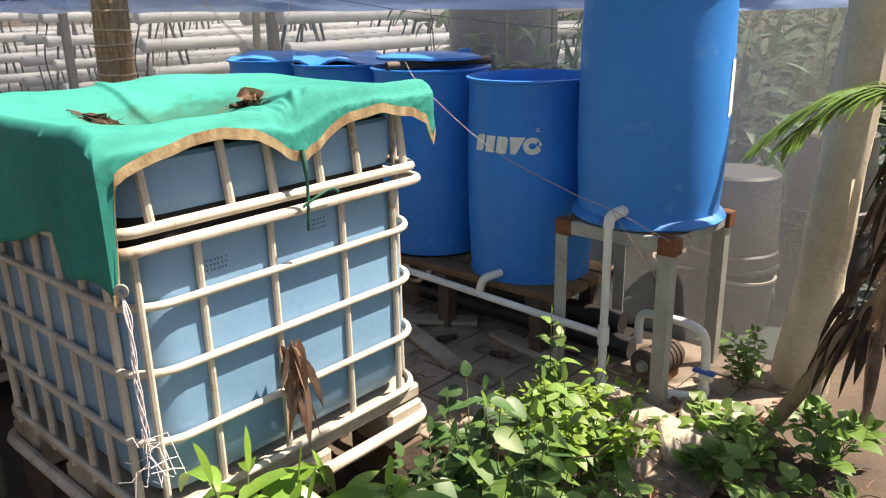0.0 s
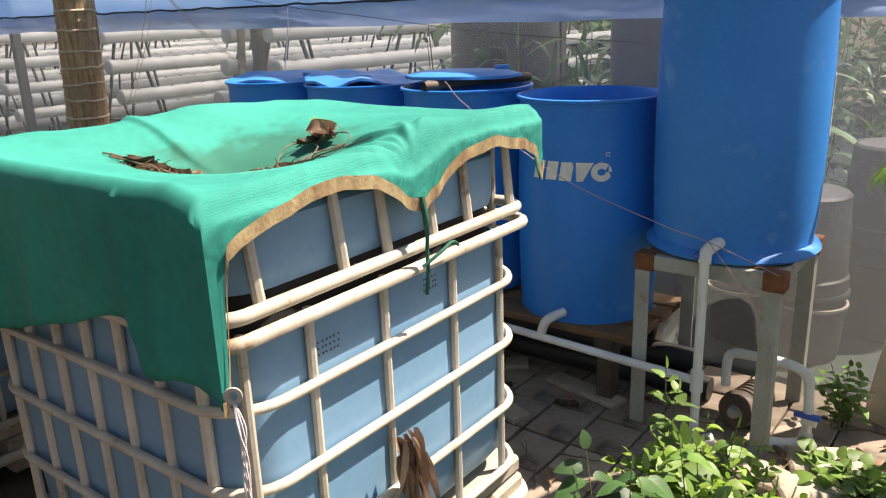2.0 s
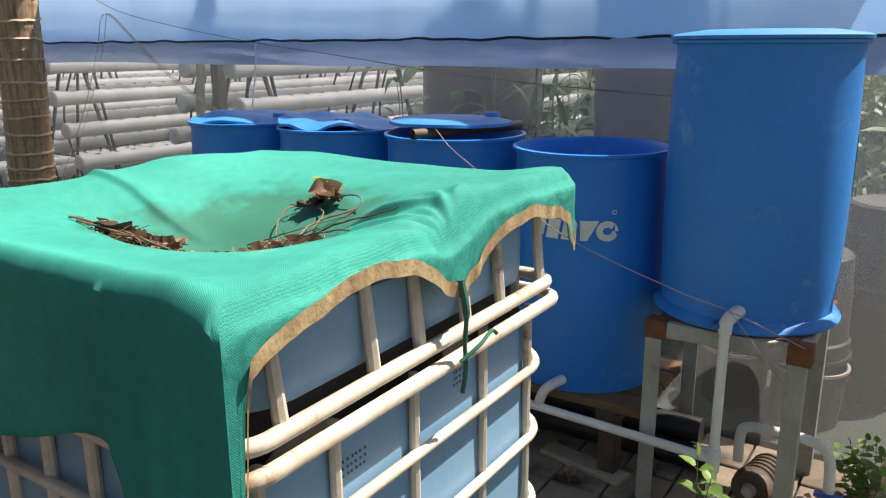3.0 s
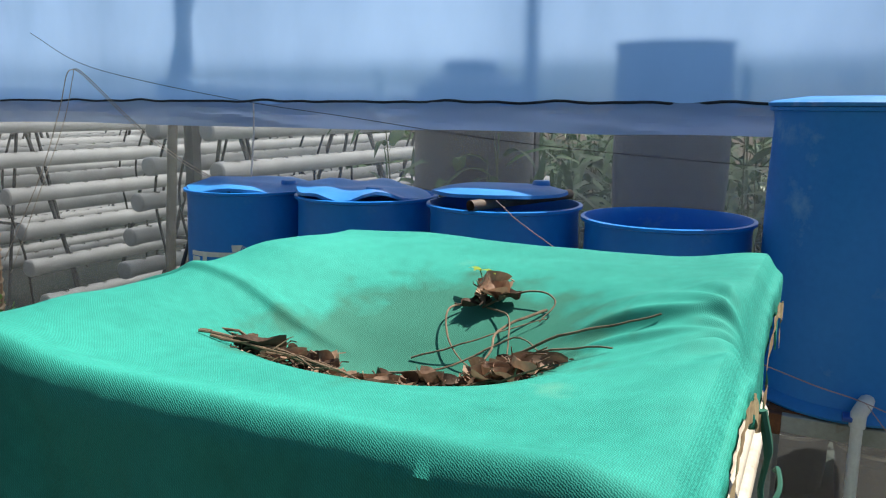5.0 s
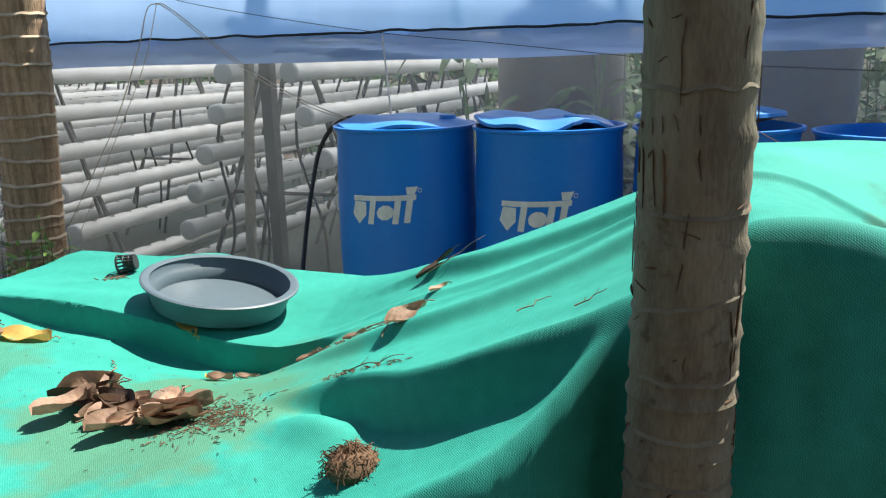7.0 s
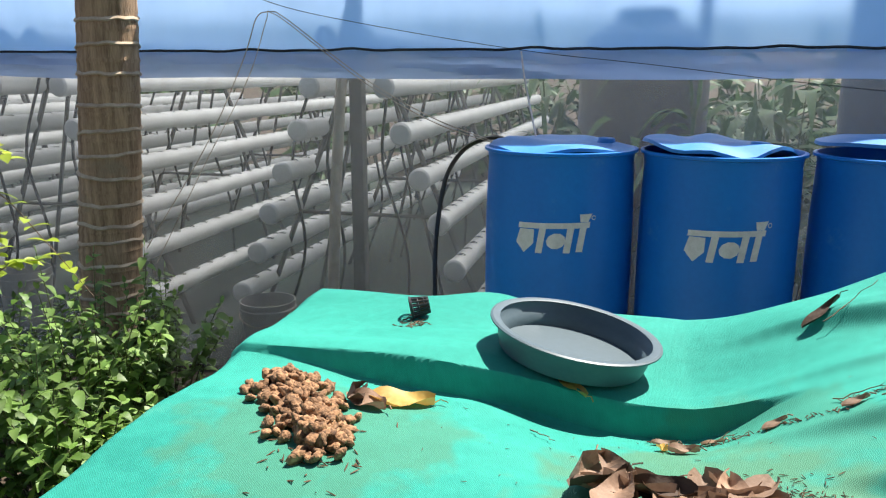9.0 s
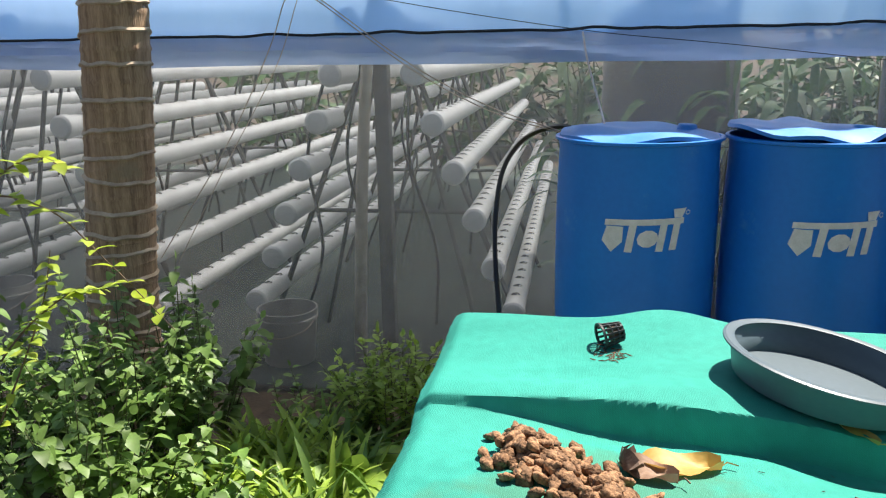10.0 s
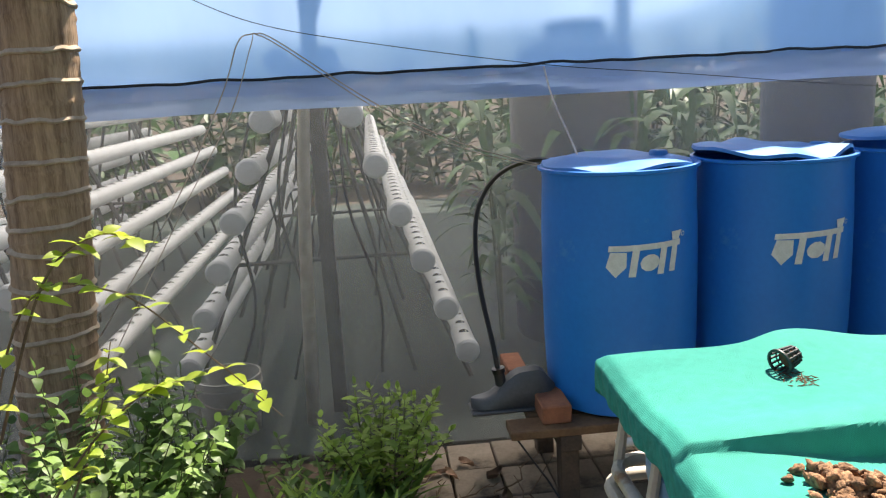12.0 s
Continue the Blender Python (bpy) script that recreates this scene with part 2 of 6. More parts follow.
M = dict(
    soil=mat("soil", (0.10, 0.07, 0.043), (0.05, 0.035, 0.024), 0.95, 3, 60, 0.6),
    tile=mat("tile", (0.31, 0.25, 0.19), (0.18, 0.14, 0.10), 0.85, 5, 60, 0.25, vary=0.2, stain=(0.08, 0.065, 0.05), stain_scale=5, stain_at=0.56),
    net=sheer("net", (0.34, 0.345, 0.335), 0.56, 0.3, 0.06, 0.9),
    film=sheer("film", (0.16, 0.335, 0.66), 0.22, 0.60, 0.05, 0.35, 0.4, 0.7),
    band=sheer("band", (0.30, 0.41, 0.64), 0.07, 0.3, 0.04, 0.45, 0.3),
    roof=sheer("roof", (0.85, 0.9, 0.95), 0.12, 0.9, 0.05, 0.5),
    cord=mat("cord", (0.012, 0.014, 0.02), rough=0.8),
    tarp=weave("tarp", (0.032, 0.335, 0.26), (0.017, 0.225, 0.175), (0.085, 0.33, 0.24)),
    hem=mat("hem", (0.42, 0.33, 0.17), (0.22, 0.13, 0.06), 0.85, 14, 120, 0.3),
    tank=mat("tank", (0.21, 0.38, 0.53), (0.16, 0.31, 0.46), 0.42, 3, 60, 0.05, transmit=0.08, stain=(0.12, 0.14, 0.13), stain_scale=4, stain_at=0.7),
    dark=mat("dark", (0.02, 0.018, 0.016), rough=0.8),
    cage=mat("cage", (0.60, 0.545, 0.45), (0.42, 0.36, 0.27), 0.5, 9, 90, 0.12, stain=(0.24, 0.12, 0.05), stain_scale=9, stain_at=0.61),
    pallet=mat("pallet", (0.46, 0.40, 0.31), (0.27, 0.22, 0.16), 0.7, 6, 70, 0.2),
    block=mat("block", (0.12, 0.08, 0.055), (0.065, 0.048, 0.035), 0.9, 10, 80, 0.5),
    drum=mat("drum", (0.010, 0.215, 0.65), (0.008, 0.17, 0.56), 0.42, 2.5, 50, 0.04, stain=(0.05, 0.26, 0.60), stain_scale=6, stain_at=0.61, spec=0.35),
    lid=mat("lid", (0.02, 0.22, 0.58), (0.015, 0.16, 0.46), 0.55, 4, 70, 0.06, stain=(0.16, 0.26, 0.55), stain_scale=6, stain_at=0.6),
    mark=mat("mark", (0.78, 0.80, 0.74), (0.6, 0.62, 0.55), 0.6, 30, 200, 0.0),
    steel=mat("steel", (0.40, 0.40, 0.35), (0.28, 0.27, 0.22), 0.6, 7, 80, 0.15, stain=(0.22, 0.085, 0.03), stain_scale=6, stain_at=0.62),
    rust=mat("rust", (0.23, 0.085, 0.03), (0.11, 0.045, 0.02), 0.9, 20, 120, 0.5),
    pvc=mat("pvc", (0.80, 0.79, 0.74), (0.62, 0.59, 0.52), 0.35, 8, 100, 0.05, stain=(0.45, 0.38, 0.28), stain_scale=7, stain_at=0.66),
    valve=mat("valve", (0.03, 0.10, 0.42), rough=0.4),
    black=mat("black", (0.018, 0.018, 0.02), (0.035, 0.034, 0.033), 0.5, 9, 90, 0.1),
    hose=mat("hose", (0.008, 0.008, 0.009), rough=0.35),
    wood=mat("wood", (0.22, 0.125, 0.06), (0.12, 0.065, 0.033), 0.85, 6, 80, 0.4),
    pole=mat("pole", (0.38, 0.35, 0.29), (0.24, 0.21, 0.16), 0.85, 14, 90, 0.5),
    brick=mat("brick", (0.36, 0.14, 0.07), (0.22, 0.09, 0.05), 0.9, 14, 90, 0.4),
    bark=mat("bark", (0.50, 0.335, 0.20), (0.19, 0.115, 0.065), 0.9, 7, 40, 0.9, stain=(0.30, 0.22, 0.14), stain_scale=5, stain_at=0.58, stretch=(5, 5, 0.6)),
    ring=mat("ring", (0.54, 0.43, 0.31), (0.33, 0.24, 0.16), 0.9, 14, 90, 0.4),
    ring_grey=mat("ring_grey", (0.22, 0.195, 0.135), (0.11, 0.09, 0.06), 0.92, 20, 90, 0.4),
    leaf_lance=mat("leaf_lance", (0.42, 0.55, 0.09), (0.28, 0.43, 0.06), 0.45, 9, 90, 0.1, vary=0.3, transmit=0.45),
    bark_pale=mat("bark_pale", (0.235, 0.21, 0.145), (0.12, 0.10, 0.065), 0.92, 13, 130, 0.3, stain=(0.085, 0.068, 0.04), stain_scale=30, stain_at=0.58, stretch=(2.2, 2.2, 0.6)),
    concrete=mat("concrete", (0.62, 0.54, 0.40), (0.42, 0.35, 0.24), 0.9, 4, 60, 0.4),
    basin=mat("basin", (0.085, 0.118, 0.135), (0.065, 0.092, 0.108), 0.45, 4, 70, 0.05),
    pebble=mat("pebble", (0.38, 0.205, 0.10), (0.09, 0.045, 0.022), 0.9, 110, 200, 0.5, vary=0.3),
    coir=mat("coir", (0.15, 0.08, 0.04), (0.08, 0.045, 0.025), 0.95, 30, 200, 0.5, vary=0.3),
    crumb=mat("crumb", (0.05, 0.03, 0.018), (0.12, 0.065, 0.03), 0.95, 90, 200, 0.3, vary=0.4),
    dry=mat("dry", (0.37, 0.235, 0.155), (0.18, 0.105, 0.065), 0.7, 14, 120, 0.3, vary=0.35, transmit=0.15),
    yellow=mat("yellow", (0.62, 0.40, 0.11), (0.50, 0.27, 0.06), 0.6, 10, 120, 0.1, transmit=0.2),
    twig=mat("twig", (0.20, 0.135, 0.08), (0.10, 0.065, 0.04), 0.9, 20, 120, 0.3),
    leaf=mat("leaf", (0.15, 0.26, 0.05), (0.09, 0.18, 0.034), 0.5, 9, 90, 0.1, vary=0.35, transmit=0.35),
    leaf_lime=mat("leaf_lime", (0.27, 0.40, 0.055), (0.18, 0.30, 0.04), 0.5, 9, 90, 0.1, vary=0.25, transmit=0.45),
    leaf_mid=mat("leaf_mid", (0.20, 0.31, 0.075), (0.12, 0.22, 0.045), 0.5, 9, 90, 0.1, vary=0.35, transmit=0.4),
    leaf_yellow=mat("leaf_yellow", (0.42, 0.50, 0.05), (0.30, 0.42, 0.045), 0.5, 9, 90, 0.1, vary=0.25, transmit=0.45),
    leaf_dark=mat("leaf_dark", (0.06, 0.13, 0.035), (0.035, 0.085, 0.022), 0.5, 9, 90, 0.1, vary=0.35, transmit=0.25),
    stem=mat("stem", (0.10, 0.12, 0.04), rough=0.8),
    bucket=mat("bucket", (0.34, 0.33, 0.30), rough=0.6),
    mat_green=mat("mat_green", (0.016, 0.035, 0.028), (0.03, 0.038, 0.032), 0.8, 2, 50, 0.2),
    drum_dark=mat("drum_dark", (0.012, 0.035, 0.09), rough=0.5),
    iron=mat("iron", (0.13, 0.09, 0.06), (0.07, 0.05, 0.04), 0.7, 12, 90, 0.3),
    dry_dark=mat("dry_dark", (0.10, 0.058, 0.035), (0.055, 0.032, 0.02), 0.8, 14, 120, 0.3, vary=0.35),
    tie=mat("tie", (0.012, 0.11, 0.07), rough=0.8),
    shade_wall=mat("shade_wall", (0.10, 0.09, 0.075), (0.06, 0.055, 0.048), 0.9, 2, 40, 0.3),
    pink=mat("pink", (0.45, 0.30, 0.27), rough=0.6),
    wire=mat("wire", (0.42, 0.34, 0.27), rough=0.6),
    string=mat("string", (0.72, 0.68, 0.66), (0.55, 0.45, 0.45), 0.9, 60, 200, 0.2),
    frame=mat("frame", (0.10, 0.10, 0.10), (0.06, 0.055, 0.05), 0.7, 9, 90, 0.2),
)


# ---- geometry helpers ----
class G:
    """Vertices and faces of one mesh, added shape by shape."""

    def __init__(self):
        self.v, self.f = [], []

    def add(self, vs, fs):
        o = len(self.v)
        self.v += [tuple(p) for p in vs]
        self.f += [tuple(i + o for i in q) for q in fs]
        return self

    def box(self, x0, x1, y0, y1, z0, z1, c=0.0, m=None):
        """A box with edges chamfered by c."""
        bm = bmesh.new()
        bmesh.ops.create_cube(bm, size=1)
        for w in bm.verts:
            w.co = Vector(((x0 + x1) / 2 + w.co.x * (x1 - x0), (y0 + y1) / 2 + w.co.y * (y1 - y0), (z0 + z1) / 2 + w.co.z * (z1 - z0)))
        if c:
            bmesh.ops.bevel(bm, geom=bm.edges[:], offset=c, segments=1, affect="EDGES", profile=0.5)
        if m:
            bmesh.ops.transform(bm, matrix=m, verts=bm.verts[:])
        bm.verts.index_update()
        self.add([w.co for w in bm.verts], [[w.index for w in q.verts] for q in bm.faces])
        bm.free()
        return self

    def tube(self, pts, r, n=8, cap=True):
        """A round bar along points; r is a radius or one for each point."""
        pts = [Vector(p) for p in pts]
        rs = r if isinstance(r, (list, tuple)) else [r] * len(pts)
        up, vs, fs = None, [], []
        for i, p in enumerate(pts):
            d = (pts[min(i + 1, len(pts) - 1)] - pts[max(i - 1, 0)]).normalized()
            if up is None:
                up = Vector((0, 0, 1)) if abs(d.z) < 0.9 else Vector((1, 0, 0))
            a = d.cross(up).normalized()
            up = a.cross(d).normalized()
            for k in range(n):
                t = 2 * math.pi * k / n
                vs.append(p + (a * math.cos(t) + up * math.sin(t)) * rs[i])
        for i in range(len(pts) - 1):
            for k in range(n):
                fs.append((i * n + k, i * n + (k + 1) % n, (i + 1) * n + (k + 1) % n, (i + 1) * n + k))
        if cap:
            fs.append(tuple(range(n))), fs.append(tuple((len(pts) - 1) * n + k for k in reversed(range(n))))
        return self.add(vs, fs)

    def lathe(self, prof, n=32, at=(0, 0, 0), squash=1.0):
        """A profile of (radius, height) turned about z."""
        vs, fs = [], []
        for r, z in prof:
            for k in range(n):
                t = 2 * math.pi * k / n
                vs.append((at[0] + r * math.cos(t), at[1] + r * math.sin(t) * squash, at[2] + z))
        for i in range(len(prof) - 1):
            for k in range(n):
                fs.append((i * n + k, i * n + (k + 1) % n, (i + 1) * n + (k + 1) % n, (i + 1) * n + k))
        return self.add(vs, fs)

    def grid(self, rows):
        """A sheet from rows of points."""
        n = len(rows[0])
        fs = [(i * n + j, i * n + j + 1, (i + 1) * n + j + 1, (i + 1) * n + j) for i in range(len(rows) - 1) for j in range(n - 1)]
        return self.add([p for r in rows for p in r], fs)

    def mesh(self, name, material, smooth=False):
        me = bpy.data.meshes.new(name)
        me.from_pydata(self.v, [], self.f)
        me.materials.append(M[material])
        if smooth:
            me.polygons.foreach_set("use_smooth", [True] * len(me.polygons))
            me.set_sharp_from_angle(angle=radians(40))
        return me


def thing(name, at, label, category, group="", kind="", turn=0):
    ob = new(name)
    ob.empty_display_size = 0.1
    ob.matrix_world = pose(*at, 0, 0, turn)
    return tagged(ob, label, category, group, kind)


def part(name, g, material, parent, label="", smooth=True, m=None):
    ob = new(name, g.mesh(name, material, smooth))
    ob.parent = parent
    if m:
        ob.matrix_basis = m
    return tagged(ob, label)


def alone(name, g, material, label, category, group="", kind="", smooth=True, at=(0, 0, 0)):
    ob = new(name, g.mesh(name, material, smooth))
    ob.location = at
    return tagged(ob, label, category, group, kind)


def arc(points, n=8):
    """A smooth curve through points."""
    P = [Vector(p) for p in points]
    P = [P[0] * 2 - P[1]] + P + [P[-1] * 2 - P[-2]]
    out = []
    for i in range(1, len(P) - 2):
        for k in range(n):
            t = k / n
            a, b, c, d = P[i - 1], P[i], P[i + 1], P[i + 2]
            out.append(0.5 * ((2 * b) + (c - a) * t + (2 * a - 5 * b + 4 * c - d) * t * t + (3 * b - a - 3 * c + d) * t ** 3))
    return out + [P[-2]]


def smooth(a, b, x):
    t = min(1, max(0, (x - a) / (b - a)))
    return t * t * (3 - 2 * t)


# ---- ground ----
rng = random.Random(4)
g = G()
xs = sorted(set([-150, -80, -40, -20, -12] + [-9 + 0.15 * i for i in range(80)] + [3.5, 6, 12, 25, 60, 150]))
ys = sorted(set([-150, -60, -25, -10, -5] + [-2 + 0.15 * i for i in range(75)] + [10, 14, 22, 45, 90, 150]))
g.grid([[(x, y, 0.025 * noise.noise((x * 1.7, y * 1.7, 0)) - 0.035) for x in xs] for y in ys])
alone("ground", g, "soil", "bare brown earth with leaf litter", "ground", kind="structure")

# ---- greenhouse wall ----
WALL_Y = 3.3


def wall_y(x, z):
    return WALL_Y + 0.018 * noise.noise((x * 0.9, z * 1.3, 2)) + 0.006 * noise.noise((x * 4, z * 3, 7))


g = G().grid([[(x, wall_y(x, z), z) for x in np.arange(-16, -0.87, 0.12)] for z in np.arange(-0.02, 1.60, 0.1)])
alone("wall_net", g, "net", "grey see-through insect net greenhouse wall", "net wall", kind="structure")
g = G().grid([[(x, wall_y(x, z) - 0.012, z) for x in np.arange(-16, -0.87, 0.15)] for z in np.arange(1.62, 2.36, 0.1)])
alone("wall_film", g, "film", "blue translucent plastic film of a greenhouse wall", "film wall", kind="structure")


def band_point(x, k):
    z = 1.635 - 0.125 * k - 0.02 * k * noise.noise((x * 1.2, 5, 0))
    fold = 0.02 * math.sin(k * math.pi) + 0.045 * noise.noise((x * 2.2 + z * 8, z * 15, 3)) + 0.022 * noise.noise((x * 8, z * 24, 3))
    return (x, wall_y(x, z) - 0.03 - fold, z)


g = G().grid([[band_point(x, k / 8) for x in np.arange(-16, -0.87, 0.04)] for k in range(9)])
alone("wall_band", g, "band", "wrinkled blue plastic strip along the greenhouse wall", "film strip", kind="structure")
g = G().tube([(x, wall_y(x, 1.63) - 0.045, 1.636 + 0.012 * noise.noise((x * 6, 0, 0))) for x in np.arange(-16, -0.87, 0.05)], 0.006, 5)
alone("seam_cord", g, "cord", "black stitched cord along the film seam", "cord", kind="structure")

# ---- inside the greenhouse: pipe racks ----
M["dark_wood"] = M["block"]
RACK_Y0, RACK_Y1 = 3.74, 9.2


def pipe_rack(x, label):
    t = thing("pipe_rack", (x, RACK_Y0, 0), label, "pipe rack", "pipe racks in the greenhouse")
    spots = [(-0.11, 1.72), (0.11, 1.72)]
    for k in range(6):
        spots += [(-0.20 - 0.092 * k, 1.46 - 0.232 * k), (0.20 + 0.098 * k, 1.46 - 0.238 * k)]
    n = RACK_Y1 - RACK_Y0
    tube = G().tube([(0, 0, 0), (0, n, 0)], 0.055, 14, cap=False).mesh("pipe", "pvc_grey", True)
    capm = G().lathe([(0.0, -0.012), (0.05, -0.01), (0.061, 0.0), (0.061, 0.05), (0.055, 0.052)], 16)
    capm.v = [(p[0], p[2], p[1]) for p in capm.v]
    capme = capm.mesh("end_cap", "pvc_grey", True)
    holes = G()
    for i in range(int(n / 0.16)):
        yy = 0.16 + 0.16 * i
        ring = [(0.026 * math.cos(a), yy + 0.026 * math.sin(a), math.sqrt(0.0562 ** 2 - (0.026 * math.cos(a)) ** 2)) for a in [2 * math.pi * j / 10 for j in range(10)]]
        holes.add(ring, [tuple(range(10))])
    holeme = holes.mesh("planting_holes", "dark")
    for sx, sz in spots:
        ob = new("pipe", tube)
        ob.parent, ob.location = t, (sx, 0.02 * math.sin(sx * 40), sz)
        for nm, me in (("end_cap", capme), ("planting_holes", holeme)):
            o2 = new(nm, me)
            o2.parent = ob
        o2["kind"] = "stuff"
    for yy in (0.35, 1.9, 3.4, 4.9):
        for s in (-1, 1):
            part("leg", G().tube([(s * 0.02, yy, 1.78), (s * 0.75, yy, -0.02)], 0.016, 6), "frame", t)
            part("leg", G().tube([(s * 0.05, yy + 0.12, 1.66), (s * 0.45, yy + 0.16, -0.02)], 0.013, 6), "frame", t)
        for k in range(3):
            sx = (-0.3, -0.12, 0.16)[k] + 0.03 * math.sin(yy * 5 + k)
            part("drip_tube", G().tube(arc([(sx, yy - 0.16 + 0.05 * k, 1.5), (sx * 1.3 - 0.04, yy - 0.2, 1.05), (sx * 1.5 + 0.06, yy - 0.17, 0.55), (sx * 1.8, yy - 0.12, 0.12)], 5), 0.009, 6), "hose", t)
        part("cross_bar", G().tube([(-0.46, yy, 0.72), (0.46, yy, 0.72)], 0.012, 6), "frame", t)
    return t


M["pvc_grey"] = mat("pvc_grey", (0.66, 0.67, 0.66), (0.5, 0.5, 0.48), 0.5, 5, 60, 0.05)
rack = pipe_rack(-5.13, "grey drain pipes with planting holes on an A-frame")
for x in (-7.0, -8.9, -10.8, -12.7):
    copy_thing(rack, pose(x, RACK_Y0 + 0.02 * x, 0))

# posts of the greenhouse
alone("wooden_post", G().tube(arc([(-5.22, 3.66, -0.05), (-5.2, 3.67, 0.5), (-5.17, 3.69, 1.1), (-5.10, 3.7, 1.77), (-4.95, 3.72, 2.2), (-4.89, 3.73, 2.34)], 5), [0.034 - 0.0004 * i for i in range(26)], 9), "pole",
      "weathered wooden pole behind the net", "post")
for x, y in ((-5.09, 3.80), (-8.0, 3.5), (-3.28, 4.9)):
    alone("steel_post", G().box(x - 0.035, x + 0.035, y - 0.035, y + 0.035, -0.05, 2.7, 0.004), "frame", "dark steel greenhouse post", "post", "greenhouse posts")


def bucket(at, r, h, label, material="bucket"):
    t = thing("bucket", at, label, "bucket")
    part("body", G().lathe([(0.0, 0.01), (r * 0.86, 0.0), (r, h * 0.82), (r * 1.05, h * 0.83), (r * 1.05, h * 0.87), (r * 1.02, h * 0.88), (r * 1.04, h), (r * 0.98, h), (r * 0.84, 0.02), (0, 0.02)], 28), material, t)
    part("handle", G().tube(arc([(-r * 1.06, 0, h * 0.86), (-r * 0.8, -r * 0.7, h * 0.7), (0, -r * 1.05, h * 0.6), (r * 0.8, -r * 0.7, h * 0.7), (r * 1.06, 0, h * 0.86)], 6), 0.004, 5), "wire", t)
    return t


bucket((-5.60, 3.66, 0), 0.15, 0.29, "grey plastic bucket under the pipe rack")
bucket((-7.25, 3.7, 0), 0.15, 0.36, "grey plastic bucket under the far pipe rack")


def tub(x, y, z, r, h, upside, label, lip="pole"):
    """A black tub with a rolled rim, standing or turned upside down."""
    t = thing("tub", (x, y, z), label, "tub", "black tubs behind the net")
    if upside:
        t.matrix_world = pose(x, y, z + h, 180, 0, 20)
    part("body", G().lathe([(0, 0.0), (r * 0.82, 0.0), (r * 0.88, 0.012), (r * 0.91, h * 0.3), (r * 0.93, h * 0.32), (r * 0.95, h * 0.8), (r, h * 0.82), (r, h * 0.96), (r * 0.95, h * 0.96), (r * 0.84, 0.03), (0, 0.03)], 36), "tub_black", t)
    part("rim", G().lathe([(r * 0.95, h * 0.955), (r * 1.03, h * 0.95), (r * 1.05, h * 0.972), (r * 1.04, h), (r * 0.97, h), (r * 0.95, h * 0.955)], 36), lip, t, "pale rim" if lip == "pole" else "")
    return t


M["tub_black"] = mat("tub_black", (0.02, 0.02, 0.02), (0.04, 0.038, 0.035), 0.55, 6, 70, 0.1, stain=(0.10, 0.09, 0.075), stain_scale=5, stain_at=0.66)
tub(-1.30, 3.64, 0, 0.155, 0.27, False, "black plastic tub with a pale rim under a board")
tub(-1.62, 3.70, 0, 0.155, 0.27, False, "black plastic tub with a pale rim under a board")
alone("plank", G().box(-1.72, -1.22, 3.58, 3.76, 0.2705, 0.30, 0.004), "block", "dark weathered board bridging two black tubs", "board", smooth=False)
tub(-1.37, 3.68, 0.301, 0.215, 0.46, True, "large black tub turned upside down on a board", "tub_black")
tub(-1.08, 4.12, 0, 0.22, 0.46, False, "large black tub behind the net", "tub_black")
tub(-1.08, 4.12, 0.461, 0.215, 0.46, True, "large dusty black tub turned upside down on another", "tub_black")
tub(-1.72, 4.2, 0, 0.24, 0.70, False, "tall black tub behind the net", "tub_black")

# ---- drums ----
DRUM_R, DRUM_H = 0.293, 0.915


def drum_profile(r, h):
    return [(0, 0.012), (r * 0.90, 0.0), (r * 0.975, 0.012), (r * 0.965, 0.045), (r * 0.975, 0.09), (r, h * 0.28), (r * 1.005, h * 0.5), (r, h * 0.74), (r * 0.975, h * 0.95),
            (r * 0.985, h - 0.014), (r * 1.03, h - 0.01), (r * 1.03, h), (r * 0.985, h + 0.002), (r * 0.955, h - 0.02), (r * 0.98, h * 0.6), (r * 0.95, 0.06), (0, 0.05)]


def curved(g, r, a0, z0, shapes):
    """Flat shapes of (x, z) corners laid on a cylinder of radius r, with their middle at angle a0 and height z0."""
    def cut(poly, x, side):
        out = []
        for i, (ax, az) in enumerate(poly):
            bx, bz = poly[(i + 1) % len(poly)]
            if (ax - x) * side >= 0:
                out.append((ax, az))
            if (ax - x) * (bx - x) < 0:
                u = (x - ax) / (bx - ax)
                out.append((x, az + (bz - az) * u))
        return out

    seen = {}
    for poly in shapes:
        lo, hi = min(p[0] for p in poly), max(p[0] for p in poly)
        n = max(1, int((hi - lo) / 0.012))
        for k in range(n):
            q = cut(cut(poly, lo + (hi - lo) * k / n, 1), lo + (hi - lo) * (k + 1) / n, -1)
            face = []
            for x, z in q:
                key = (round(x, 5), round(z, 5))
                if key not in seen:
                    seen[key] = len(g.v)
                    g.v.append((r * math.cos(a0 + x / r), r * math.sin(a0 + x / r), z0 + z))
                if seen[key] not in face:
                    face.append(seen[key])
            if len(face) > 2:
                g.f.append(tuple(face))
    return g


def bar(x0, z0, x1, z1, w):
    d = Vector((x1 - x0, z1 - z0)).normalized() * w / 2
    return [(x0 - d.y, z0 + d.x), (x0 + d.y, z0 - d.x), (x1 + d.y, z1 - d.x), (x1 - d.y, z1 + d.x)]


def loop_shape(cx, cz, rx, rz, w, n=14):
    """A ring as one closed outline."""
    turn = [2 * math.pi * k / n for k in range(n + 1)]
    return [[(cx + rx * math.cos(a), cz + rz * math.sin(a)) for a in turn] + [(cx + (rx - w) * math.cos(a), cz + (rz - w) * math.sin(a)) for a in reversed(turn)]]


def lean(shapes, k):
    return [[(x + k * z, z) for x, z in poly] for poly in shapes]


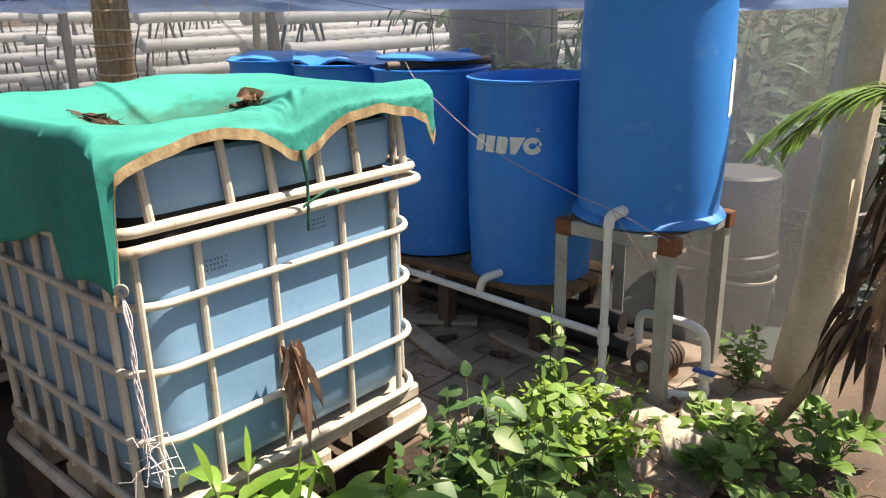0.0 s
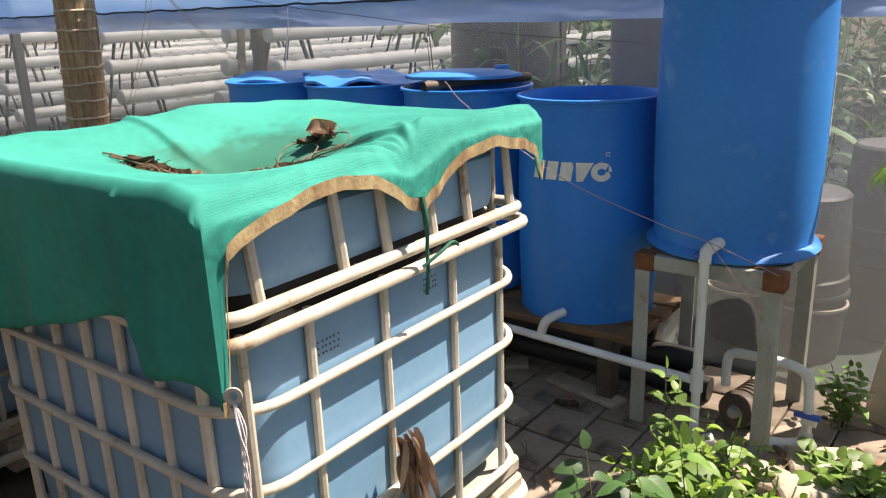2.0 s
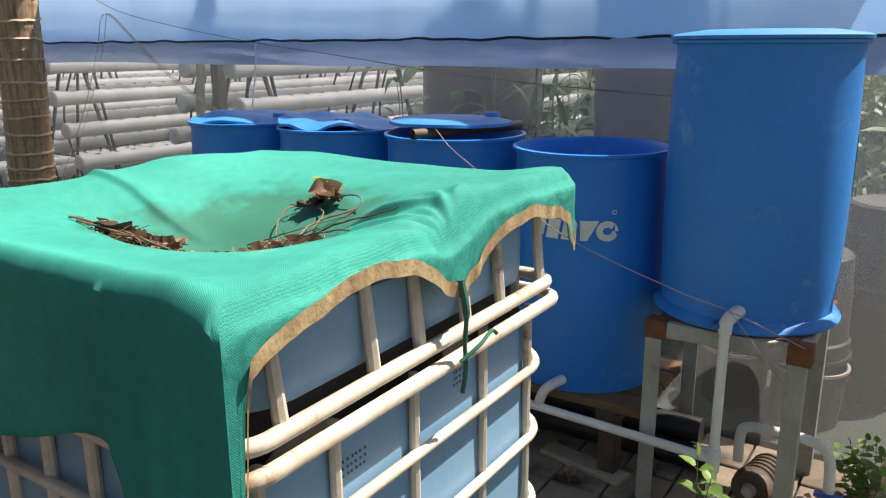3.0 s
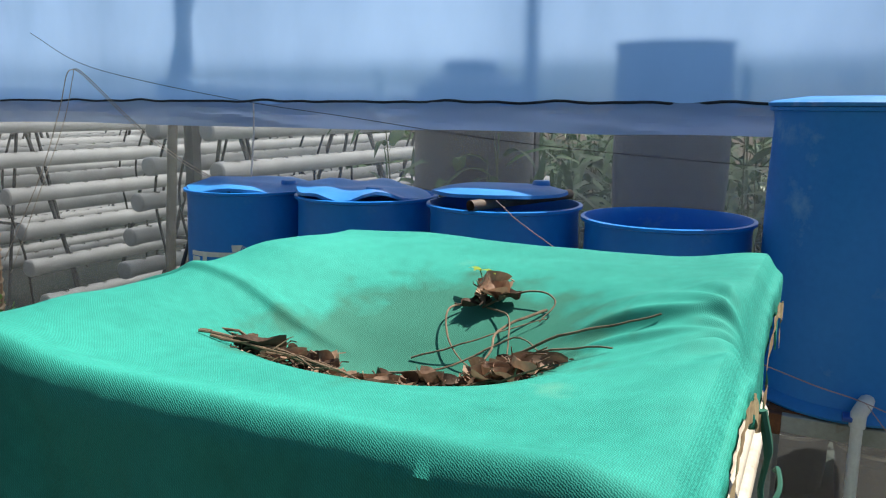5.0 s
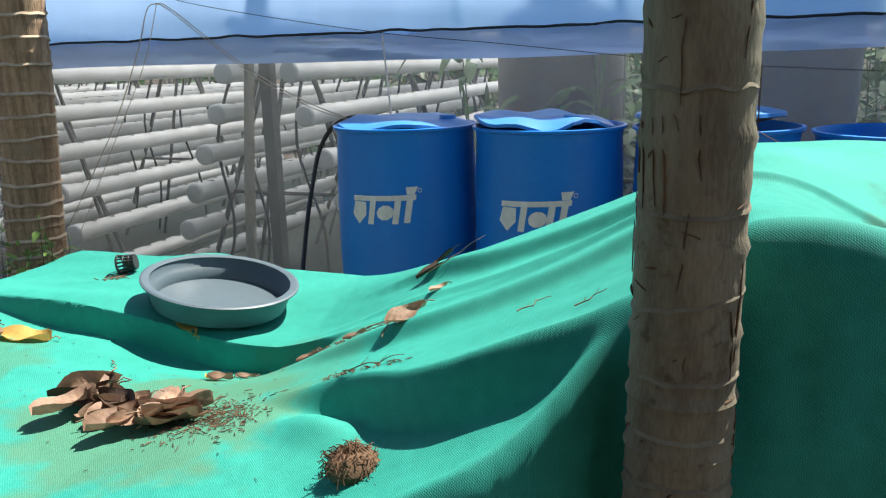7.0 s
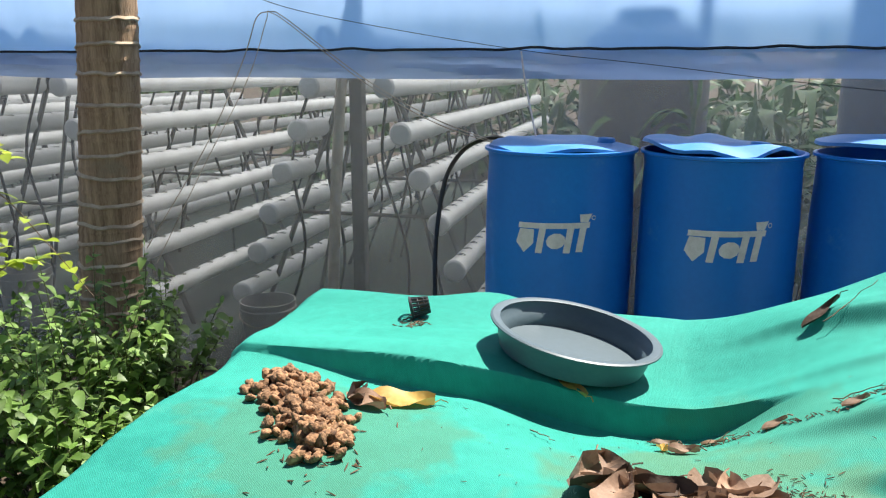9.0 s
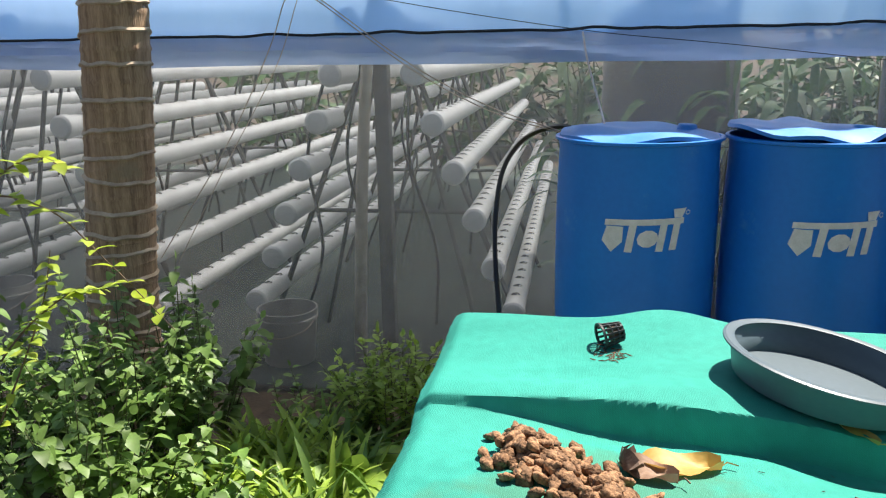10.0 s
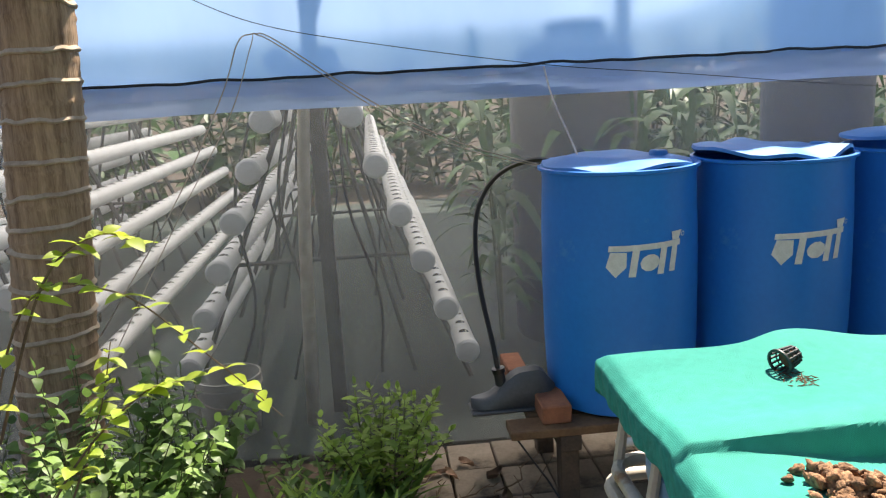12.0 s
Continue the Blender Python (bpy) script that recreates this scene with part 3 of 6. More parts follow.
SCRIPT = lean([bar(-0.128, 0.042, 0.128, 0.05, 0.02), [(-0.12, 0.03), (-0.128, -0.02), (-0.09, -0.056), (-0.06, -0.02), (-0.066, 0.03)], bar(-0.036, 0.036, -0.036, -0.054, 0.024),
               [(0.018 + 0.034 * math.cos(k * 0.628), -0.008 + 0.029 * math.sin(k * 0.628)) for k in range(10)], bar(0.062, 0.044, 0.062, -0.05, 0.024), bar(0.106, 0.044, 0.106, -0.046, 0.024), [(0.092, 0.06), (0.084, 0.088), (0.13, 0.09), (0.12, 0.06)]], 0.16)
LATIN = lean([[(-0.185, -0.04), (-0.18, 0.03), (-0.165, 0.04), (-0.125, 0.04), (-0.13, -0.03), (-0.145, -0.04)], [(-0.115, -0.04), (-0.115, 0.04), (-0.062, 0.04), (-0.062, -0.04)],
              [(-0.05, -0.04), (-0.05, 0.04), (-0.006, 0.04), (0.006, 0.026), (0.004, -0.04)], [(0.012, 0.04), (0.086, 0.04), (0.054, -0.04), (0.028, -0.04)]], 0.16) + loop_shape(0.125, 0.0, 0.044, 0.041, 0.026)


def drum(at, label, turn=0, shapes=None, mark_at=-1.57, z=0.62, scale=1.0, group="row of blue drums"):
    t = thing("plastic_drum", at, label, "drum", group, turn=turn)
    part("body", G().lathe(drum_profile(DRUM_R, DRUM_H), 56), "drum", t)
    if shapes:
        sh = [[(x * scale, y * scale) for x, y in poly] for poly in shapes]
        pm = None
        for poly in sh:
            ob = part("printed_mark" if pm is None else "stroke", curved(G(), DRUM_R * 1.004 + 0.0015, mark_at, z, [poly]), "mark", pm or t, "faded white printed mark" if pm is None else "", smooth=False)
            pm = pm or ob
        part("small_mark", curved(G(), DRUM_R * 1.004 + 0.0015, mark_at, z, loop_shape(0.15 * scale, 0.075 * scale, 0.009, 0.009, 0.003)), "mark", t, smooth=False)
    return t


def drum_lid(owner, at, tilt, label, dent=0.02, seed=0, r=0.285):
    rows = []
    for i in range(9):
        q = i / 8
        row = []
        for k in range(37):
            a = 2 * math.pi * k / 36
            z = 0.012 + 0.016 * smooth(1.0, 0.75, q) * (1 if q < 0.97 else 0) + dent * noise.noise((math.cos(a) * q * 1.6 + seed, math.sin(a) * q * 1.6, 3)) * (0.4 + q)
            row.append((r * q * math.cos(a), r * q * math.sin(a), z))
        rows.append(row)
    rows.append([(p[0] * 1.012, p[1] * 1.012, p[2] - 0.012) for p in rows[-1]])
    rows.append([(p[0] * 0.96, p[1] * 0.96, p[2] - 0.002) for p in rows[-1]])
    rows.append([(0.0, 0.0, 0.004)] * 37)
    t = part("lid", G().grid(rows), "lid", owner, label, m=pose(*at, *tilt))
    part("bung", G().lathe([(0, 0.034), (0.03, 0.034), (0.034, 0.03), (0.036, 0.015), (0.036, 0.0)], 16, (0.16, -0.08, 0.012)), "lid", t)
    return t


DRUM_Z, DRUM_Y = 0.335, 2.955
d1 = drum((-3.925, DRUM_Y, DRUM_Z), "blue plastic drum with a white mark, loose lid on top", 0, SCRIPT, -1.56, 0.60, 1.06)
d2 = drum((-3.315, DRUM_Y, DRUM_Z), "blue plastic drum with a white mark and a warped lid", 0, SCRIPT, -1.56, 0.60, 1.06)
d3 = drum((-2.69, DRUM_Y, DRUM_Z), "plain blue plastic drum with a pipe laid across it", 0)
drum((-2.07, DRUM_Y, DRUM_Z - 0.015), "open blue plastic drum with a faded white mark", 0, LATIN, -1.34, 0.645, 0.92)
drum_lid(d1, (0, 0, DRUM_H - 0.005), (2, 1, 40), "warped blue plastic drum lid", 0.02, 1)
drum_lid(d2, (-0.01, 0, DRUM_H + 0.004), (-3, 3, -20), "buckled blue plastic drum lid", 0.034, 5)
drum_lid(d3, (-0.03, 0.02, DRUM_H + 0.035), (-1, 1, 70), "flat blue drum lid on a pipe", 0.006, 9, 0.265)
alone("iron_pipe", G().tube([(-2.70, 2.655, 1.27), (-2.50, 3.19, 1.272)], 0.02, 12, cap=False), "iron", "rusty brown pipe lying across a drum", "pipe")

# bench below the drums
bench = thing("drum_bench", (0, 0, 0), "rough wooden bench carrying the drums", "bench")
for i, y in enumerate((2.72, 2.86, 3.0, 3.14)):
    part("plank", G().box(-4.33 if i % 2 else -4.42, -1.72, y - 0.06, y + 0.06, 0.30, 0.333, 0.004), "wood", bench, smooth=False)
for x in (-4.2, -3.6, -3.0, -2.4, -1.85):
    for y in (2.72, 3.14):
        part("leg", G().box(x - 0.035, x + 0.035, y - 0.035, y + 0.035, -0.05, 0.30, 0.004), "dark_wood", bench, smooth=False)
    part("bearer", G().box(x - 0.04, x + 0.04, 2.66, 3.2, 0.24, 0.299, 0.004), "dark_wood", bench, smooth=False)

# ---- steel stand with the raised drum ----
SX0, SX1, SY0, SY1, SZ = -1.705, -1.195, 2.615, 3.17, 0.70
stand = thing("steel_stand", (0, 0, 0), "painted angle-iron stand with rusty corners", "stand")
for x in (SX0, SX1 - 0.055):
    for y in (SY0, SY1 - 0.055):
        part("leg", G().box(x, x + 0.055, y, y + 0.006, -0.04, SZ).box(x if x == SX0 else x + 0.049, x + 0.006 if x == SX0 else x + 0.055, y + 0.0062, y + 0.055, -0.04, SZ), "steel", stand, smooth=False)
        part("rusty_corner", G().box(x - 0.004, x + 0.07, y - 0.004, y + 0.06, SZ - 0.062, SZ + 0.004, 0.003), "rust", stand, "rust-brown corner plate", smooth=False)
for y in (SY0, SY1 - 0.05):
    part("rail", G().box(SX0 + 0.01, SX1 - 0.01, y + 0.002, y + 0.05, SZ - 0.055, SZ, 0.003), "steel", stand, smooth=False)
for x in (SX0, SX1 - 0.05):
    part("rail", G().box(x + 0.002, x + 0.05, SY0 + 0.06, SY1 - 0.06, SZ - 0.055, SZ - 0.001, 0.003), "steel", stand, smooth=False)
part("shelf", G().box(SX0 + 0.03, SX1 - 0.03, SY0 + 0.03, SY1 - 0.03, SZ + 0.0005, SZ + 0.006), "rust", stand, smooth=False)
hd = drum((-1.455, 2.915, SZ + 0.008), "scuffed blue plastic drum, colour lightened for sunlight, raised on a steel stand", 30, group="")
# drum blue lightened for the sunlight on it; pale scuffs are wear
hd.children[0].data.materials[0] = mat("drum_sunlit", (0.02, 0.23, 0.64), (0.012, 0.18, 0.55), 0.5, 2.5, 50, 0.05, stain=(0.10, 0.30, 0.60), stain_scale=5, stain_at=0.6, spec=0.4)
part("foot_ring", G().lathe([(0.27, 0.0), (0.308, 0.0), (0.312, 0.008), (0.300, 0.024), (0.284, 0.034)], 56), "lid", hd, "pale scuffed foot ring")
part("lid", G().lathe([(0.285, DRUM_H + 0.004), (0.307, DRUM_H + 0.002), (0.309, DRUM_H + 0.013), (0.29, DRUM_H + 0.02), (0.2, DRUM_H + 0.032), (0.12, DRUM_H + 0.034), (0, DRUM_H + 0.03)], 56), "lid", hd)
part("sticker", curved(G(), DRUM_R * 1.004 + 0.002, radians(-18), 0.52, [[(-0.035, -0.11), (0.035, -0.1), (0.03, 0.1), (-0.03, 0.11)]]), "mark", hd, "torn paper sticker", smooth=False)

# ---- plumbing ----
pl = thing("pvc_pipework", (0, 0, 0), "white plastic water pipe with elbows and a riser", "pipe")
part("riser", G().tube([(-1.435, 2.565, 0.02), (-1.435, 2.565, 0.735)], 0.0165, 12), "pvc", pl)
part("elbow", G().tube(arc([(-1.435, 2.565, 0.72), (-1.433, 2.57, 0.757), (-1.42, 2.60, 0.775), (-1.41, 2.66, 0.778)], 5), 0.022, 12), "pvc", pl)
part("valve_handle", G().box(-1.475, -1.445, 2.55, 2.60, 0.735, 0.75, 0.003), "valve", pl, "blue valve handle", smooth=False)
part("main_pipe", G().tube([(-4.05, 2.60, 0.285), (-2.5, 2.59, 0.30), (-1.435, 2.565, 0.275)], 0.0165, 12), "pvc", pl)
part("tee", G().tube([(-1.435, 2.565, 0.235), (-1.435, 2.565, 0.315)], 0.023, 12), "pvc", pl)
for x in (-2.06, -2.72, -3.34):
    part("branch", G().tube(arc([(x - 0.03, 2.585, 0.29), (x - 0.01, 2.585, 0.35), (x + 0.01, 2.60, 0.375), (x + 0.03, 2.67, 0.38)], 5), 0.019, 10), "pvc", pl)
part("bottom_elbow", G().tube(arc([(-1.435, 2.565, 0.06), (-1.43, 2.58, 0.02), (-1.38, 2.62, 0.03)], 5), 0.024, 12), "pvc", pl)

pump = thing("water_pump", (-1.33, 2.83, 0), "rusty electric water pump on the paving", "pump")
part("motor", G().tube([(0.03, 0.13, 0.10), (0.025, 0.1, 0.10), (0.0, -0.03, 0.10), (-0.005, -0.05, 0.10)], [0.045, 0.062, 0.062, 0.05], 20), "iron", pump)
for k in range(5):
    part("cooling_fin", G().tube([(0.022 - 0.005 * k, 0.085 - 0.026 * k, 0.10), (0.021 - 0.005 * k, 0.079 - 0.026 * k, 0.10)], 0.067, 20), "iron", pump)
part("head", G().tube([(-0.005, -0.05, 0.10), (-0.012, -0.09, 0.10)], [0.072, 0.066], 20), "iron", pump)
part("shaft_cover", G().tube([(-0.012, -0.09, 0.10), (-0.016, -0.112, 0.10)], [0.026, 0.02], 14), "steel", pump, "worn grey shaft cover")
for sx in (-0.05, 0.05):
    part("foot", G().box(sx - 0.012, sx + 0.012, -0.04, 0.1, 0.0, 0.05, 0.003), "rust", pump, smooth=False)
up = thing("pump_pipe", (0, 0, 0), "white plastic pipe arching over the pump", "pipe")
part("arch", G().tube(arc([(-1.40, 2.80, 0.17), (-1.40, 2.80, 0.27), (-1.38, 2.80, 0.305), (-1.32, 2.80, 0.312), (-1.18, 2.80, 0.31), (-1.12, 2.80, 0.28), (-1.105, 2.80, 0.2), (-1.10, 2.80, 0.05)], 6), 0.018, 12), "pvc", up)
part("foot", G().tube(arc([(-1.10, 2.80, 0.06), (-1.11, 2.79, 0.02), (-1.16, 2.74, 0.02), (-1.25, 2.70, 0.025)], 5), 0.024, 12), "pvc", up)
part("valve", G().tube([(-1.12, 2.80, 0.11), (-1.07, 2.80, 0.11)], 0.022, 10), "pvc", up)
part("valve_handle", G().box(-1.145, -1.055, 2.77, 2.80, 0.125, 0.14, 0.003), "valve", up, "blue valve handle", smooth=False)


# ---- tanks ----
def rounded(x0, x1, y0, y1, r, n=6):
    pts = []
    for cx, cy, a in ((x1 - r, y1 - r, 0), (x0 + r, y1 - r, 90), (x0 + r, y0 + r, 180), (x1 - r, y0 + r, 270)):
        pts += [(cx + r * math.cos(radians(a + 90 * k / n)), cy + r * math.sin(radians(a + 90 * k / n))) for k in range(n + 1)]
    return pts


def shell(x0, x1, y0, y1, r, levels):
    """A rounded box wall from (inset, height) levels, closed below."""
    rows = []
    for ins, z in levels:
        p = rounded(x0 + ins, x1 - ins, y0 + ins, y1 - ins, max(r - ins, 0.01))
        rows.append([(x, y, z) for x, y in p + p[:1]])
    return G().grid(rows)


def ibc(x0, x1, y0, y1, base, top, cut, label):
    t = thing("ibc_tank", ((x0 + x1) / 2, (y0 + y1) / 2, 0), label, "water tank", "caged tanks under the cloth")
    cx, cy = (x0 + x1) / 2, (y0 + y1) / 2
    X0, X1, Y0, Y1 = x0 - cx, x1 - cx, y0 - cy, y1 - cy
    part("lower_body", shell(X0 + 0.025, X1 - 0.025, Y0 + 0.025, Y1 - 0.025, 0.11, [(0.45, base + 0.02), (0.03, base + 0.02), (0.0, base + 0.06), (-0.008, base + 0.2), (-0.010, (base + cut) / 2), (-0.006, cut - 0.2), (0.0, cut - 0.05), (0.008, cut - 0.05), (0.01, base + 0.1)]), "tank", t)
    part("upper_body", shell(X0 + 0.03, X1 - 0.03, Y0 + 0.03, Y1 - 0.03, 0.12, [(0.03, cut + 0.028), (0.006, cut + 0.034), (0.0, cut + 0.06), (0.0, top - 0.06), (0.014, top - 0.05), (0.04, top - 0.07), (0.09, top - 0.16), (0.45, top - 0.12)]), "tank", t)
    # near-black shell added so the shade behind the cut is in its colour
    part("inner_shadow_board", shell(X0 + 0.05, X1 - 0.05, Y0 + 0.05, Y1 - 0.05, 0.1, [(0.45, cut - 0.2), (0.0, cut - 0.2), (0, cut + 0.04), (0.03, cut + 0.04), (0.45, cut - 0.1)]), "dark", t, "dark liner added for the shade inside the tank")
    for i, z in enumerate((cut - 0.175, cut - 0.345, cut - 0.535, base + 0.005)):
        p = rounded(X0, X1, Y0, Y1, 0.12, 8)
        part("ring_bar", G().tube([(x, y, z + 0.004 * math.sin(x * 7 + i)) for x, y in p + p[:2]], 0.0112, 9), "cage", t)
    for z, o in ((cut + 0.02, 0.0), (cut - 0.022, 0.012)):
        p = rounded(X0 - o, X1 + o, Y0 - o, Y1 + o, 0.06, 8)
        part("rail", G().tube([(x, y, z + 0.006 * math.sin(y * 5 + x * 3)) for x, y in p + p[:2]], 0.0145, 9), "cage", t)
    for y in (-0.455, -0.29, -0.07, 0.18, 0.385):
        for xx in (X0 + 0.011, X1 - 0.011):
            part("upright", G().tube([(xx, y, base - 0.02), (xx, y, cut - 0.02)], 0.0102, 8), "cage", t)
    for y in (-0.40, -0.18, -0.045, 0.115, 0.255, 0.445):
        for xx in (X0 + 0.012, X1 - 0.012):
            part("upright", G().tube([(xx, y, cut + 0.01), (xx - math.copysign(0.012, xx), y - 0.012, top - 0.02)], [0.0125, 0.0112], 8), "cage", t)
    for k in range(7):
        x = X0 + 0.1 + (X1 - X0 - 0.2) * k / 6
        for yy in (Y0 + 0.011, Y1 - 0.011):
            part("upright", G().tube([(x, yy, base - 0.04), (x, yy, top - 0.03)], 0.012, 8), "cage", t)
    part("deck", G().box(X0 + 0.01, X1 - 0.01, Y0 + 0.01, Y1 - 0.01, base - 0.06, base - 0.005, 0.012), "pallet", t, smooth=False)
    p = rounded(X0 - 0.01, X1 + 0.01, Y0 - 0.01, Y1 + 0.01, 0.07, 6)
    part("base_frame", G().tube([(x, y, base - 0.12) for x, y in p + p[:2]], 0.02, 9), "cage", t)
    for x in (X0 + 0.09, 0, X1 - 0.09):
        for y in (Y0 + 0.09, 0, Y1 - 0.09):
            part("foot", G().box(x - 0.09, x + 0.09, y - 0.08, y + 0.08, base - 0.2, base - 0.061, 0.012), "pallet", t, smooth=False)
    return t


ibc(-2.64, -1.66, 0.76, 1.755, 0.325, 1.283, 1.06, "blue plastic tank in a white steel cage, cut open")
ibc(-4.39, -3.40, 0.66, 1.57, 0.20, 0.90, 0.75, "pale blue caged tank hidden under the cloth")
for y0, z0, n in ((0.98, 0.93, 7), (1.33, 0.96, 5)):
    pr = thing("print", (-1.6745, y0, z0), "faded dotted dark print on the tank wall", "print")
    rr = random.Random(n)
    for k in range(n * 3):
        part("dot", G().box(-0.0008, 0.0008, -0.0017, 0.0017, -0.0022, 0.0022), "frame", pr, smooth=False, m=pose(0, 0.011 * (k % n) + rr.uniform(-0.002, 0.002), 0.013 * (k // n), 0, 0, 0))
for x in (-2.55, -2.15, -1.76):
    for y in (0.85, 1.66):
        alone("brick", G().box(x - 0.11, x + 0.11, y - 0.07, y + 0.07, -0.05, 0.124, 0.006), "block", "dirty brick block under the tank", "brick", "blocks under the tanks", smooth=False)
for x in (-4.3, -3.9, -3.5):
    for y in (0.7, 1.42):
        alone("brick", G().box(x - 0.11, x + 0.11, y - 0.07, y + 0.07, -0.05, 0.019, 0.006), "block", "dirty brick block under the tank", "brick", "blocks under the tanks", smooth=False)


# ---- green cloth ----
TX0, TX1 = -4.40, -1.645


def cloth_y0(x):
    return 0.735 - 0.15 * smooth(-2.76, -2.95, x) - 0.09 * smooth(-2.92, -3.12, x)


def cloth_y1(x):
    return 1.80 - 0.19 * smooth(-2.6, -3.4, x) + 0.06 * math.exp(-((x + 3.96) / 0.1) ** 2)


def fold(d, h, gentle, steep):
    """Height of a soft crease that falls slowly to one side and fast to the other."""
    return h * math.exp(-(d / (gentle if d > 0 else steep)) ** 2)


def cloth_z(x, y):
    high = 1.284 + 0.03 * smooth(0.8, 1.7, y) - 0.145 * math.exp(-((x + 2.16) ** 2 / (0.10 if x < -2.16 else 0.075) + (y - 1.20) ** 2 / (0.03 if y < 1.20 else 0.075)))
    high += 0.028 * math.exp(-((y - 0.745) / 0.06) ** 2) * smooth(-1.655, -1.76, x)
    high += 0.035 * math.exp(-((x + 2.59) / 0.13) ** 2) * smooth(1.75, 1.4, y)
    high += 0.022 * math.exp(-((x + 1.67) / 0.10) ** 2) * smooth(-1.645, -1.665, x)
    # pleats gathered at the tie, and a crease across the far rim
    kx, ky = x + 1.63, y - 1.27
    kr, ka = math.hypot(kx, ky), math.atan2(ky, -kx)
    high += 0.010 * math.sin(ka * 13 + 1.5 * noise.noise((x * 5, y * 5, 8))) * math.exp(-kr / 0.14) * smooth(0.02, 0.09, kr) - 0.03 * math.exp(-(kr / 0.07) ** 2)
    pull = smooth(-1.98, -1.80, x) * smooth(-1.645, -1.69, x)
    high += pull * (fold(y - 1.305 + 0.12 * (x + 1.7), 0.034, 0.16, 0.016) + fold(y - 1.262 - 0.1 * (x + 1.7), 0.016, 0.03, 0.012) + 0.6 * fold(y - 1.19 - 0.5 * (x + 1.7), 0.014, 0.05, 0.016))
    high += fold(y - 1.237 - 0.10 * (x + 2.58) + 0.012 * noise.noise((x * 9, 2, 0)), 0.012, 0.035, 0.011) * smooth(-2.25, -2.45, x)
    low = 0.985 + 0.016 * smooth(1.12, 1.24, y) - 0.012 * math.exp(-((y - 1.05) ** 2) / 0.01) * smooth(-3.3, -3.6, x)
    low -= 0.055 * smooth(-3.92, -3.55, x) * smooth(-3.2, -3.5, x) * math.exp(-((y - 1.33) ** 2) / 0.03)
    low -= 0.036 * math.exp(-((x + 3.55) ** 2 + (y - 0.95) ** 2) / 0.12) + 0.02 * smooth(0.8, 0.55, y)
    low += 0.004 * math.exp(-((x + 3.97) ** 2 / 0.012 + (y - 1.64) ** 2 / 0.01))
    ridge = y - 1.175 + 0.012 * noise.noise((x * 3, 1, 0))
    drop = 0.014 + 0.042 * smooth(-4.38, -4.0, x)
    step = 0.012 * math.exp(-(max(ridge, 0) / 0.12) ** 2) - drop * smooth(0.002, -0.009, ridge) * math.exp(-(max(-ridge - 0.009, 0) / 0.11) ** 2)
    low += step * smooth(-3.30, -3.5, x) * smooth(-4.45, -4.38, x)
    low += 0.024 * math.exp(-((x + 3.89) ** 2 / 0.010 + (y - 1.085) ** 2 / 0.0022))
    s = min(1.0, max(0.0, (-2.64 - x) / 0.86))
    z = high + (low - high) * (0.62 * (1 - (1 - s) ** 2) + 0.38 * s)
    slope = smooth(0.0, 0.16, s) * smooth(1.0, 0.62, s)
    w = 0.03 * noise.noise((x * 2.2, y * 0.8, 4))
    # broad folds running down the slope: gentle towards the net, steep towards the path
    z += slope * fold(y - 1.41 - w - 0.05 * smooth(-3.1, -3.35, x), 0.034, 0.12, 0.022)
    z += slope * fold(y - 1.04 - w - 0.13 * smooth(-3.15, -2.7, x), 0.030, 0.10, 0.022)
    z += slope * fold(y - 1.22 - 1.5 * w, 0.012, 0.06, 0.016)
    deep = smooth(0.06, 0.3, s) * smooth(0.86, 0.55, s)
    d = y - 0.755 - 0.13 * smooth(-2.95, -3.25, x) - 0.5 * w
    e = y - cloth_y0(x)
    z -= deep * (0.074 * smooth(0.014, -0.024, d) - 0.03 * math.exp(-(e / 0.035) ** 2) * smooth(0.75, 0.5, s))
    z += deep * fold(d - 0.012, 0.012, 0.10, 0.03)
    z += 0.04 * math.exp(-((x + 3.205) ** 2 / 0.005 + (y - 0.80) ** 2 / 0.0018))
    z += 0.010 * noise.noise((x * 3.1, y * 3.1, 0)) + 0.006 * noise.noise((x * 1.6 + y * 2, y * 9.5 - x * 2.5, 6)) + 0.0012 * noise.noise((x * 9, y * 9, 5))
    return z


def hang(x, y, side):
    """How far the cloth hangs down at a point of its edge."""
    if side == "e":
        return float(np.interp(y, (0.735, 0.748, 0.760, 0.80, 0.87, 0.95, 1.05, 1.14, 1.22, 1.29, 1.36, 1.45, 1.58, 1.70, 1.77, 1.80),
                               (0.345, 0.335, 0.072, 0.052, 0.032, 0.016, 0.010, 0.030, 0.068, 0.088, 0.075, 0.050, 0.042, 0.062, 0.095, 0.20)))
    if side == "s":
        if x > -2.6:
            return 0.235 + 0.004 * math.sin(x * 23) + 0.105 * smooth(-1.865, -1.845, x) + 0.27 * max(0.0, -1.86 - x)
        return 0.44 + 0.03 * math.sin(x * 5)
    if side == "w":
        return 0.125 - 0.065 * smooth(1.12, 1.22, y) + 0.03 * smooth(0.85, 0.7, y)
    return 0.10 + 0.04 * math.sin(x * 5)


